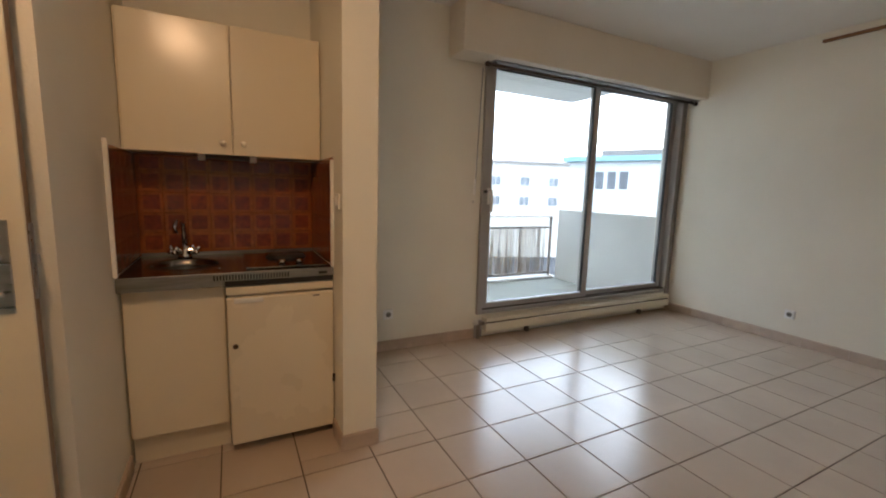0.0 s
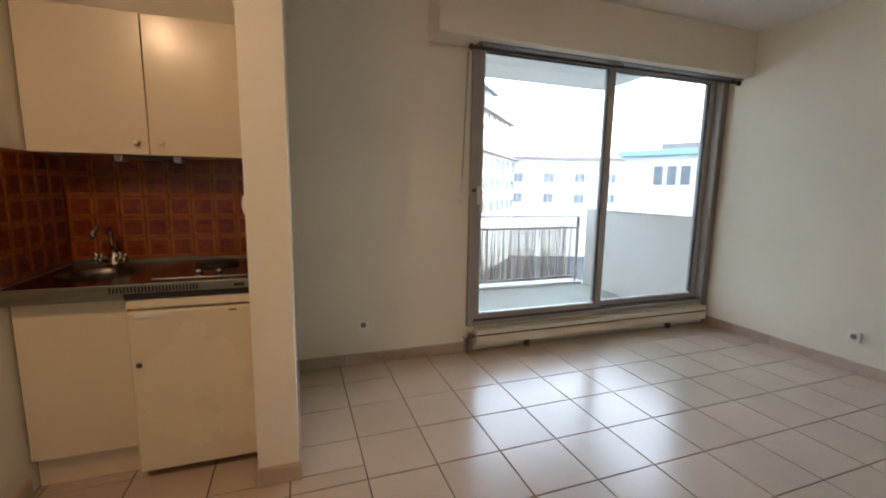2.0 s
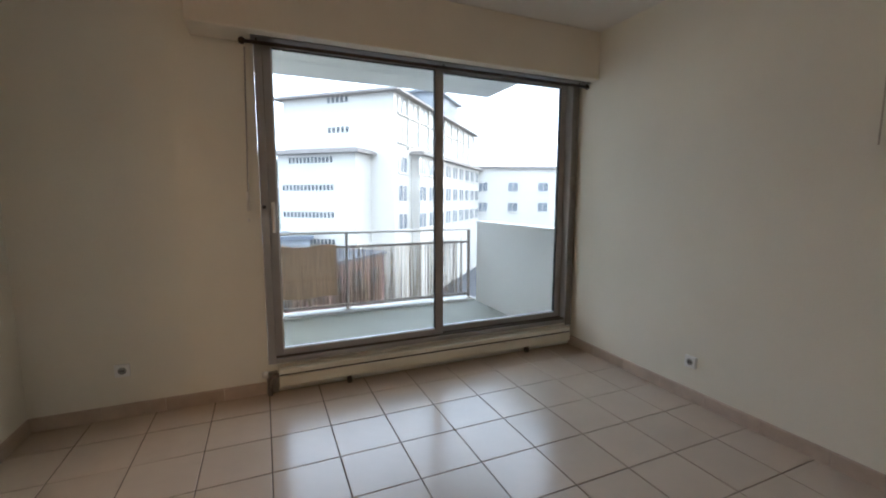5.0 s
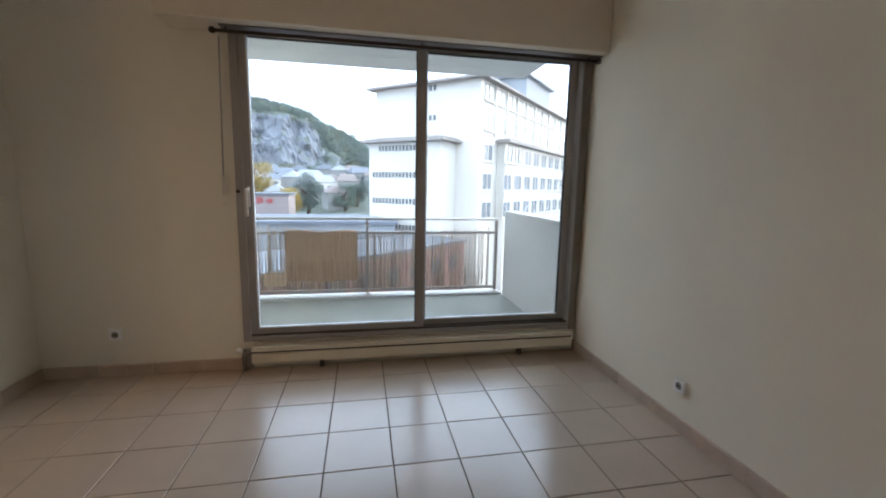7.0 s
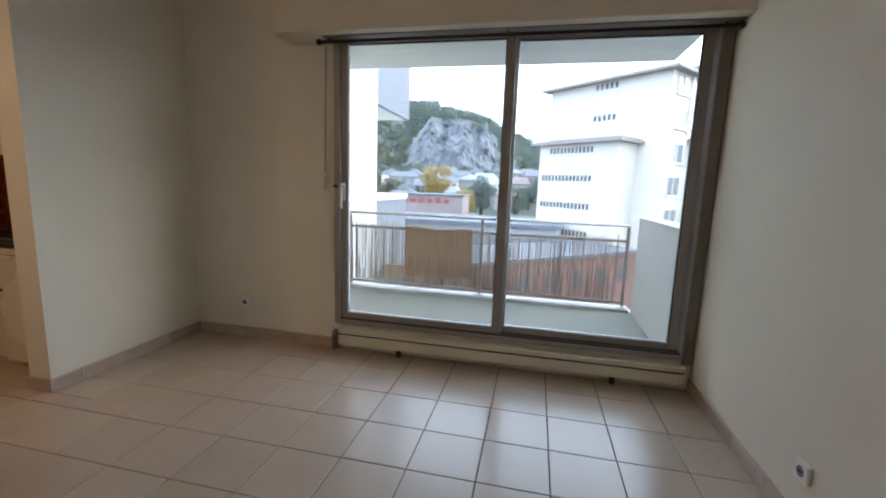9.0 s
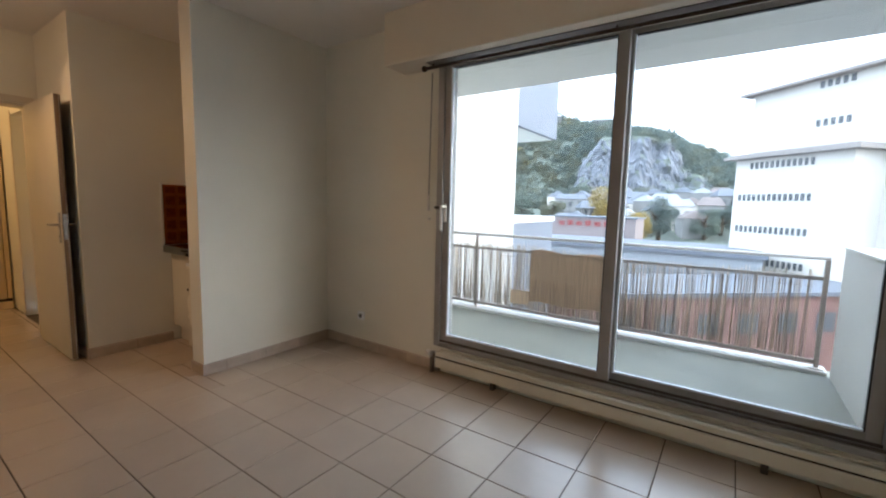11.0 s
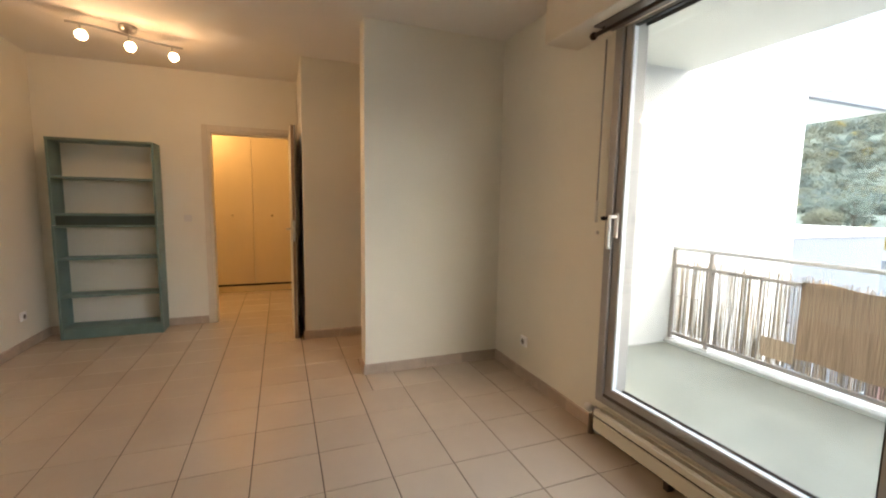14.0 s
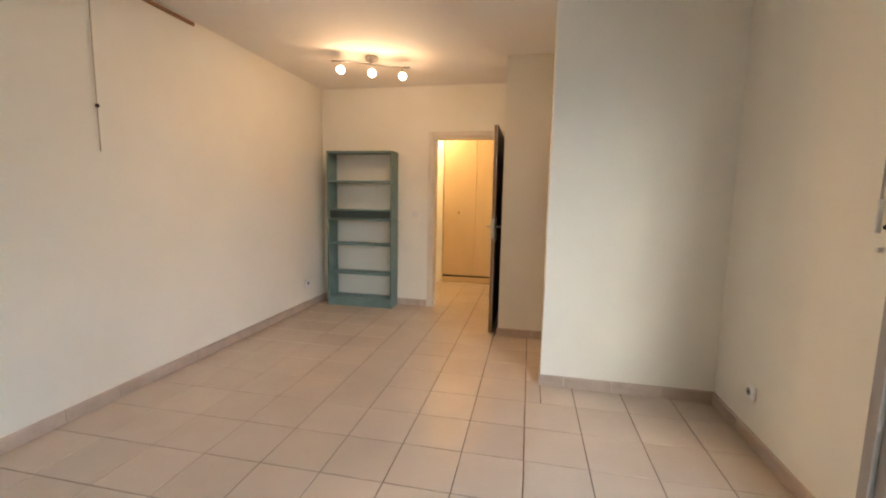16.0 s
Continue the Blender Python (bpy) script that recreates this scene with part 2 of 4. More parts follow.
for leaf in AUT:
    n, l = leaf.node_tree.nodes, leaf.node_tree.links
    tl, mx = n.new("ShaderNodeBsdfTranslucent"), n.new("ShaderNodeMixShader")
    mx.inputs[0].default_value = 0.5
    l.new(n["Principled BSDF"].inputs["Base Color"].links[0].from_socket, tl.inputs[0])
    l.new(n["Principled BSDF"].outputs[0], mx.inputs[1])
    l.new(tl.outputs[0], mx.inputs[2])
    l.new(mx.outputs[0], n["Material Output"].inputs[0])
BARK = pbr("bark", (0.09, 0.065, 0.045), 0.9, 0.3, 3, 0.5, 10)
# Rock and scrub base colours paled to stand in for haze.
HROCK = pbr("hazed_cliff_rock", (0.20, 0.208, 0.228), 0.9, 0.3, 0.16, 0.5, 0.9, stretch=(1, 1, 0.8))
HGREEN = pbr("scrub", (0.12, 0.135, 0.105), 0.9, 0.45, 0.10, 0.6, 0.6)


# ---- mesh helpers ----
def box(bm, x0, x1, y0, y1, z0, z1, bevel=0.0):
    vs = [bm.verts.new(p) for p in ((x0, y0, z0), (x1, y0, z0), (x1, y1, z0), (x0, y1, z0), (x0, y0, z1), (x1, y0, z1), (x1, y1, z1), (x0, y1, z1))]
    fs = [bm.faces.new([vs[i] for i in f]) for f in ((3, 2, 1, 0), (4, 5, 6, 7), (0, 1, 5, 4), (1, 2, 6, 5), (2, 3, 7, 6), (3, 0, 4, 7))]
    if bevel:
        es = {e for f in fs for e in f.edges}
        bmesh.ops.bevel(bm, geom=list(es), offset=bevel, segments=2, affect="EDGES", profile=0.5)
    return fs


def tube(bm, pts, r, seg=10, r1=None, caps=True):
    pts = [Vector(p) for p in pts]
    rings = []
    n = len(pts)
    for i, p in enumerate(pts):
        d = (pts[min(i + 1, n - 1)] - pts[max(i - 1, 0)]).normalized()
        up = Vector((0, 0, 1)) if abs(d.z) < 0.9 else Vector((1, 0, 0))
        u = d.cross(up).normalized()
        v = d.cross(u)
        rad = r if r1 is None else r + (r1 - r) * i / (n - 1)
        rings.append([bm.verts.new(p + rad * (math.cos(a) * u + math.sin(a) * v)) for a in (2 * math.pi * k / seg for k in range(seg))])
    for a, b in zip(rings, rings[1:]):
        for k in range(seg):
            f = bm.faces.new((a[k], a[(k + 1) % seg], b[(k + 1) % seg], b[k]))
            f.smooth = True
    if caps:
        bm.faces.new(rings[0])
        bm.faces.new(rings[-1][::-1])


def lathe(bm, prof, c=(0, 0, 0), axis="z", seg=20):
    c = Vector(c)
    rings = []
    for r, h in prof:
        ring = []
        for k in range(seg):
            a = 2 * math.pi * k / seg
            p = {"z": (r * math.cos(a), r * math.sin(a), h), "x": (h, r * math.cos(a), r * math.sin(a)), "y": (r * math.cos(a), h, r * math.sin(a))}[axis]
            ring.append(bm.verts.new(c + Vector(p)))
        rings.append(ring)
    for a, b in zip(rings, rings[1:]):
        for k in range(seg):
            bm.faces.new((a[k], a[(k + 1) % seg], b[(k + 1) % seg], b[k])).smooth = True
    bm.faces.new(rings[0])
    bm.faces.new(rings[-1][::-1])


def mesh_of(name, bm, *mats):
    bmesh.ops.recalc_face_normals(bm, faces=bm.faces[:])
    me = bpy.data.meshes.new(name)
    bm.to_mesh(me)
    bm.free()
    for m in mats:
        me.materials.append(m)
    return me


def part(name, bm, material, parent, label=""):
    mats = material if isinstance(material, (list, tuple)) else (material,)
    ob = new(name, mesh_of(name, bm, *mats))
    ob.parent = parent
    return tagged(ob, label)


def boxpart(name, dims, material, parent, label="", bevel=0.003):
    bm = bmesh.new()
    box(bm, *dims, bevel=bevel)
    return part(name, bm, material, parent, label)


def tubepart(name, pts, r, material, parent, label="", seg=10):
    bm = bmesh.new()
    tube(bm, pts, r, seg)
    return part(name, bm, material, parent, label)


def thing(name, loc, label, category, group="", kind=""):
    ob = new(name)
    ob.location = loc
    return tagged(ob, label, category, group, kind)


def struct(name, boxes, material, label="", bevel=0.0):
    bm = bmesh.new()
    for b in boxes:
        box(bm, *b, bevel=bevel)
    ob = new(name, mesh_of(name, bm, *(material if isinstance(material, tuple) else (material,))))
    return tagged(ob, label, name.split("_")[0], kind="structure")


# ---- the flat's shell ----
XR, YB, YW, XD, XP0, XP1, YP, XK, YK, YJ, H = 3.722, -3.815, -0.03, -1.945, -0.19, -0.03, -1.15, -1.05, -0.40, -1.53, 2.60
YO0, YO1, ZO = -2.41, -1.585, 2.025
floor = struct("floor", [(-2.2, 3.9, -4.05, 0.1, -0.16, -0.004), (-3.7, -2.2, -3.4, -1.4, -0.16, -0.004)], GROUT, "beige ceramic tile floor with dark joints")
struct("wall_window", [(XP1, 1.21, YW, 0.17, 0, H), (1.21, 3.695, YW, 0.17, 0, 0.20), (1.21, 3.695, YW, 0.17, 2.32, H), (3.695, XR + 0.2, YW, 0.17, 0, H)], WALL, "off-white painted wall round the balcony window")
struct("wall_right", [(XR, XR + 0.2, YB - 0.2, YW, 0, H)], WALL, "plain off-white painted wall")
struct("wall_back", [(XD - 0.14, XR, YB - 0.2, YB, 0, H)], WALL, "plain off-white painted wall")
struct("wall_door", [(XD - 0.14, XD, YB, YO0, 0, H), (XD - 0.14, XD, YO0, YO1, ZO, H), (XD - 0.14, XD, YO1, YJ, 0, H)], WALL, "off-white wall with the hall doorway")
struct("wall_kitchen_side", [(XD - 0.14, XK, YJ, 0.17, 0, H)], WALL, "off-white wall beside the kitchenette")
struct("wall_kitchen_back", [(XK, XP0, YK, 0.17, 0, H)], WALL, "painted wall behind the kitchenette")
struct("wall_partition", [(XP0, XP1, YP, 0.17, 0, H)], WALL, "off-white partition between kitchenette and room")
struct("ceiling", [(-3.8, 3.95, -4.1, 0.17, H, H + 0.16)], CEIL, "white painted ceiling")
struct("wall_hall", [(-3.8, -3.62, -3.4, 0.1, 0, H), (-3.62, -3.49, -3.2, -2.606, 0, H), (-3.62, XD - 0.14, -3.4, -3.2, 0, H), (-3.62, -3.02, -1.52, -1.40, 0, H), (-3.02, XD - 0.14, -1.52, -1.40, 2.06, H), (-2.36, XD - 0.14, -1.52, -1.40, 0, 2.06), (-3.02, -2.36, -1.34, -1.30, 0, 2.06)], WALL, "warm lit hall walls")

# roller-shutter box over the window
bm = bmesh.new()
box(bm, 0.88, XR - 0.002, -0.27, YW - 0.002, 2.236, H - 0.002, bevel=0.008)
ob = new("trim_shutter_box", mesh_of("trim_shutter_box", bm, BOXP))
tagged(ob, "cream painted roller-shutter box above the window", "shutter box", kind="structure")
# Flat panel without an opening; its dark colour replaces the slot's shade.
struct("trim_shutter_slot", [(1.2, XR - 0.006, -0.19, -0.0630, 2.2300, 2.2358)], JAMBD, "dark strip for the shaded slot under the shutter box")


# ---- sliding balcony window ----
def sliding_window():
    w = tagged(new("window_1"), "two-leaf aluminium sliding balcony window, closed", "window", kind="structure")
    bm = bmesh.new()
    x0, x1, z0, z1 = 1.212, 3.692, 0.202, 2.318
    for b in ((x0, x0 + 0.05, -0.055, 0.12, z0, z1), (x1 - 0.05, x1, -0.055, 0.12, z0, z1), (x0 + 0.05, x1 - 0.05, -0.055, 0.12, z0, z0 + 0.035), (x0 + 0.05, x1 - 0.05, -0.055, 0.12, z1 - 0.04, z1)):
        box(bm, *b, bevel=0.004)
    part("window_frame", bm, ALU, w, "grey-brown aluminium outer frame")
    bm = bmesh.new()
    for y in (-0.045, 0.005, 0.055, 0.1):
        box(bm, x0 + 0.05, x1 - 0.05, y, y + 0.006, z0 + 0.035, z0 + 0.05)
        box(bm, x0 + 0.05, x1 - 0.05, y, y + 0.006, z1 - 0.06, z1 - 0.04)
    part("track", bm, ALUD, w)
    # Dark strip added where the shutter box's shadow falls on the head.
    boxpart("head_cover", (x0 + 0.002, x1 - 0.002, -0.062, -0.0555, 2.272, 2.318), ALUD, w, "dark strip for the box's shadow on the frame head", 0.002)

    # Added strip on the outer frame; its dark brown imitates the jamb's shade.
    boxpart("side_rail", (3.648, 3.708, -0.066, -0.0555, z0 - 0.02, 2.228), JAMBD, w, "dark brown strip for the shade on the frame's side", 0.004)

    def leaf(a, b, yc, name, sl, sr):
        za, zb = z0 + 0.042, z1 - 0.045
        bm = bmesh.new()
        for q in ((a, a + sl, yc - 0.018, yc + 0.018, za, zb), (b - sr, b, yc - 0.018, yc + 0.018, za, zb), (a + sl, b - sr, yc - 0.018, yc + 0.018, za, za + 0.045), (a + sl, b - sr, yc - 0.018, yc + 0.018, zb - 0.045, zb)):
            box(bm, *q, bevel=0.003)
        lf = part(name, bm, ALU, w, "aluminium sliding leaf")
        bm = bmesh.new()
        box(bm, a + sl - 0.004, b - sr + 0.004, yc - 0.003, yc + 0.003, za + 0.04, zb - 0.04)
        p = part("pane", bm, GLASS, lf, "clear glass pane")
        p.visible_shadow = False
        bm = bmesh.new()
        box(bm, b - sr - 0.006, b - sr, yc - 0.012, yc + 0.012, za + 0.045, zb - 0.045)
        box(bm, a + sl + 0.011, b - sr - 0.006, yc - 0.012, yc + 0.012, zb - 0.051, zb - 0.0452)
        part("gasket", bm, GASKET, lf)
        # Left and bottom beads only: the edges' bright reflection put into their colour.
        boxpart("glazing_bead", (a + sl, a + sl + 0.010, yc - 0.015, yc + 0.015, za + 0.0455, zb - 0.0455), BEAD, lf, "glazing bead coloured pale for its bright reflection", 0.002)
        boxpart("glazing_bead", (a + sl + 0.0105, b - sr - 0.0065, yc - 0.015, yc + 0.015, za + 0.0455, za + 0.0545), BEAD, lf, "glazing bead coloured pale for its bright reflection", 0.002)
        return lf

    leaf(1.258, 2.478, -0.018, "sliding_leaf", 0.05, 0.062)
    leaf(2.432, 3.638, 0.028, "sliding_leaf", 0.055, 0.056)
    bm = bmesh.new()
    box(bm, 1.272, 1.296, -0.05, -0.036, 1.14, 1.275, bevel=0.004)
    tube(bm, [(1.284, -0.05, 1.255), (1.284, -0.09, 1.255), (1.284, -0.095, 1.235), (1.284, -0.095, 1.10), (1.284, -0.088, 1.085)], 0.011, 10)
    part("handle", bm, WHITE, w, "white lever handle")
    bm = bmesh.new()
    lathe(bm, [(0.0, -0.105), (0.008, -0.098), (0.012, -0.085), (0.010, -0.056)], (1.232, 0, 1.245), "y", 14)
    part("lock_knob", bm, GASKET, w, "black lock knob")


sliding_window()


# ---- doorway, open door ----
def door_frame():
    d = tagged(new("door_1"), "beige painted frame of the hall doorway", "door frame", kind="structure")
    for y0, y1 in ((YO0, YO0 + 0.022), (YO1 - 0.022, YO1)):
        boxpart("jamb", (XD - 0.15, XD + 0.012, y0, y1, 0, ZO - 0.002), FRAMEW, d)
    boxpart("lintel", (XD - 0.15, XD + 0.012, YO0 + 0.022, YO1 - 0.022, ZO - 0.024, ZO - 0.002), FRAMEW, d)
    boxpart("architrave", (XD + 0.002, XD + 0.014, YO0 - 0.055, YO0 - 0.002, 0, ZO + 0.055), FRAMEW, d)
    boxpart("architrave", (XD + 0.002, XD + 0.014, YO0, YO1 + 0.03, ZO + 0.002, ZO + 0.055), FRAMEW, d)
    boxpart("architrave", (-3.06, -3.02, -1.53, -1.522, 0, 2.1), FRAMEW, d)
    boxpart("architrave", (-2.36, -2.32, -1.53, -1.522, 0, 2.1), FRAMEW, d)


door_frame()


def open_leaf():
    # hinged at the origin, lying along +x
    d = thing("door_leaf", (-1.925, -1.605, 0.012), "cream painted flush interior door standing wide open", "door")
    boxpart("panel", (0, 0.852, -0.026, 0.010, 0, 1.99), DOORP, d, "", 0.003)
    # Skin coloured dark in place of the shadow gap behind the leaf.
    boxpart("back_face", (0.002, 0.85, 0.0105, 0.016, 0.002, 1.988), DOORD, d, "back face coloured dark for the shaded gap behind the door", 0.002)
    for y, s in ((-0.026, -1), (0.016, 1)):
        bm = bmesh.new()
        box(bm, 0.778, 0.82, min(y, y + s * 0.006), max(y, y + s * 0.006), 0.90, 1.13, bevel=0.002)
        tube(bm, [(0.798, y, 1.04), (0.798, y + s * 0.035, 1.04), (0.788, y + s * 0.042, 1.04), (0.688, y + s * 0.042, 1.035)], 0.009, 10)
        lathe(bm, [(0.0, s * 0.012), (0.006, s * 0.011), (0.008, s * 0.004)], (0.798, y, 0.95), "y", 12)
        part("handle", bm, STEEL, d, "steel lever handle on a long plate")
    boxpart("edge_band", (0.8522, 0.8535, -0.021, 0.005, 0.004, 1.986), BAND, d, "brown unpainted door edge", 0)
    boxpart("latch_plate", (0.8537, 0.8555, -0.018, 0.004, 0.93, 1.12), STEEL, d, "steel latch plate")
    bm = bmesh.new()
    box(bm, 0.8555, 0.866, -0.014, 0.0, 1.02, 1.045, bevel=0.003)
    part("latch", bm, STEEL, d)
    for z in (0.25, 1.0, 1.78):
        tubepart("hinge", [(-0.008, -0.012, z), (-0.008, -0.012, z + 0.09)], 0.008, STEEL, d)


open_leaf()


# ---- hall closet and lamp ----
def closet():
    c = thing("hall_closet", (-3.6, -2.18, 0), "pale wood veneer built-in hall closet, doors shut", "closet")
    boxpart("plinth", (0, 0.10, -0.42, 0.645, 0, 0.085), CLOSET, c)
    # The gap is filled with a black block coloured as its shade.
    boxpart("gap", (0, 0.07, -0.42, 0.645, 0.085, 0.115), DARK, c, "dark block for the shaded gap under the doors", 0)
    boxpart("stile", (0, 0.083, 0.606, 0.645, 0.117, 2.46), CLOSET, c)
    for y in (-0.42, 0.092):
        p = boxpart("door", (0.06, 0.085, y, y + 0.507, 0.115, 2.46), CLOSET, c, "", 0.003)
        bm = bmesh.new()
        ky = y + 0.245
        lathe(bm, [(0.0, 0.022), (0.012, 0.020), (0.016, 0.012), (0.007, 0.006), (0.007, 0)], (0.085, ky, 1.10), "x", 14)
        part("knob", bm, KNOBB, p)
    boxpart("top_rail", (0, 0.085, -0.42, 0.645, 2.465, 2.595), CLOSET, c)


closet()


def hall_lamp():
    c = thing("hall_ceiling_lamp", (-3.12, -2.72, 2.6), "small round ceiling lamp lighting the hall", "ceiling lamp")
    bm = bmesh.new()
    lathe(bm, [(0.02, 0), (0.07, 0), (0.075, -0.02), (0.03, -0.045), (0.02, -0.15)], (0, 0, -0.001), "z", 20)
    part("base", bm, WHITE, c)


hall_lamp()


# ---- convector under the window ----
def heater():
    h = thing("baseboard_heater", (1.272, -0.03, 0), "long low cream metal baseboard heater under the window", "heater")
    L = 2.39
    bm = bmesh.new()
    box(bm, 0, L, -0.085, -0.074, 0.062, 0.134, bevel=0.003)
    box(bm, 0, L, -0.085, -0.074, 0.146, 0.178, bevel=0.003)
    part("front_panel", bm, CREAM, h)
    boxpart("back_plate", (0.0, L, -0.012, -0.004, 0.06, 0.18), CREAM, h)
    # Black strip behind the gap paints the groove's shade.
    boxpart("groove", (0.002, L - 0.002, -0.076, -0.072, 0.130, 0.150), DARK, h, "dark strip for the shade in the groove between the panels", 0)
    bm = bmesh.new()
    box(bm, 0, L, -0.074, -0.06, 0.17, 0.18, bevel=0.002)
    box(bm, 0, L, -0.03, -0.012, 0.17, 0.18, bevel=0.002)
    part("top_edge", bm, CREAM, h)
    for x in (0, L - 0.012):
        boxpart("end_cap", (x, x + 0.012, -0.0745, -0.012, 0.062, 0.176), CREAM, h)
    bm = bmesh.new()
    for k in range(118):
        box(bm, 0.03 + k * 0.02, 0.032 + k * 0.02, -0.06, -0.03, 0.08, 0.155)
    part("fins", bm, ALUD, h, "thin dark heating fins")
    tagged(h.children[-1], kind="stuff")
    for x in (0.45, 1.95):
        boxpart("foot", (x, x + 0.03, -0.06, -0.02, 0.0, 0.064), ALUD, h, "small metal foot")


heater()


def valve():
    v = thing("heater_pipe", (1.215, -0.075, 0), "heating pipe and valve by the heater, pipe coloured dark for shade", "pipe")
    # The pipe's dark colour carries the shade between wall and heater.
    tubepart("pipe", [(0, 0, 0.0), (0, 0, 0.11), (0.02, 0, 0.13), (0.056, 0, 0.13)], 0.016, JAMBD, v)
    bm = bmesh.new()
    lathe(bm, [(0.0, -0.035), (0.018, -0.034), (0.022, -0.02), (0.022, 0.0), (0.012, 0.004)], (-0.012, 0, 0.145), "x", 14)
    part("valve_knob", bm, WHITE, v, "small pale valve knob")
    boxpart("bracket", (-0.02, 0.05, 0.02, 0.042, 0.002, 0.15), ALU, v)


valve()


# ---- small wall fittings ----
def socket(m, label):
    s = thing("wall_socket", (0, 0, 0), label, "socket", "wall sockets")
    boxpart("plate", (-0.038, 0.038, -0.020, 0, -0.038, 0.038), SOCK, s, "", 0.005)
    bm = bmesh.new()
    lathe(bm, [(0.0, -0.0203), (0.0165, -0.0203), (0.0175, -0.0222), (0.020, -0.0224), (0.0215, -0.0198)], (0, 0, 0), "y", 24)
    part("well", bm, WELL, s, "grey round socket well")
    for x in (-0.006, 0.006):
        tubepart("hole", [(x, -0.0215, 0), (x, -0.02, 0)], 0.0055, GASKET, s, seg=8)
    s.matrix_world = m
    return s


socket(pose(0.42, YW, 0.29), "white square wall socket above the skirting")
socket(pose(XR, -1.205, 0.258, 0, 0, -90), "white square wall socket above the skirting")
socket(pose(-1.505, YB, 0.293, 0, 0, 180), "white square wall socket above the skirting")


def switch(m, label):
    s = thing("light_switch", (0, 0, 0), label, "switch")
    boxpart("plate", (-0.035, 0.035, -0.011, 0, -0.035, 0.035), WHITE, s, "", 0.004)
    boxpart("rocker", (-0.013, 0.013, -0.017, -0.010, -0.02, 0.02), WHITE, s, "", 0.003)
    s.matrix_world = m


switch(pose(XD, -2.62, 1.12, 0, 0, 90), "white rocker light switch beside the doorway")
switch(pose(XP0, -1.075, 1.18, 0, 0, -90), "small white switch on the partition side")


def rod(name, a, b, r, label, mat):
    c = (Vector(a) + Vector(b)) / 2
    t = thing(name, c, label, "curtain rod")
    tubepart("rod", [Vector(a) - c, Vector(b) - c], r, mat, t, seg=12)
    d = (Vector(b) - Vector(a)).normalized()
    for e, s in ((a, -1), (b, 1)):
        bm = bmesh.new()
        bmesh.ops.create_icosphere(bm, subdivisions=2, radius=r * 1.9)
        bmesh.ops.translate(bm, vec=Vector(e) - c + d * s * r, verts=bm.verts[:])
        part("finial", bm, mat, t)
    return t


t = rod("curtain_rod", (1.165, -0.15, 2.208), (3.695, -0.15, 2.208), 0.011, "thin brown metal curtain rod under the shutter box", BRASS)
for x in (-1.2, 0, 1.2):
    tubepart("bracket", [(x, 0, 0), (x, 0, 0.0215)], 0.006, BRASS, t)
t = thing("wall_rail", (0.06, YB + 0.012, 2.572), "brown wooden rail along the top of the wall", "rail")
boxpart("rail", (0, 1.5, -0.01, 0.012, -0.012, 0.012), WOODR, t)
t = thing("wall_rail", (XR - 0.012, -1.16, 2.53), "brown wooden rail along the top of the wall", "rail")
boxpart("rail", (-0.012, 0.01, -1.5, 0, -0.012, 0.012), WOODR, t)


def pull_cord(loc, drop, bead):
    t = thing("pull_cord", loc, "thin hanging pull cord with a small bead", "cord", "pull cords")
    tubepart("cord", [(0, 0, 0), (0.002, 0, -drop * 0.5), (0, 0, -drop)], 0.0035, CORD, t, seg=6)
    bm = bmesh.new()
    bmesh.ops.create_icosphere(bm, subdivisions=2, radius=0.012)
    bmesh.ops.translate(bm, vec=(0, 0, -bead), verts=bm.verts[:])
    part("bead", bm, BRASS, t, "dark bead")
    boxpart("cord_hook", (-0.006, 0.006, -0.008, 0.008, -0.004, 0.02), WHITE, t)


pull_cord((0.832, YB + 0.010, 2.555), 1.0, 0.735)
pull_cord((XR - 0.010, -1.985, 2.525), 0.99, 0.555)

t = thing("shutter_crank", (1.155, -0.07, 2.2), "slim grey crank rod of the roller shutter", "crank")
tubepart("rod", [(0.01, 0, 0), (-0.012, 0.012, -0.86)], 0.0045, ALU, t, seg=8)
tubepart("grip", [(-0.012, 0.012, -0.86), (-0.014, 0.014, -0.98)], 0.010, WHITE, t, "pale grip", seg=10)
bm = bmesh.new()
box(bm, -0.024, -0.008, 0.018, 0.038, -1.05, -1.03, bevel=0.003)
part("clip", bm, WHITE, t)


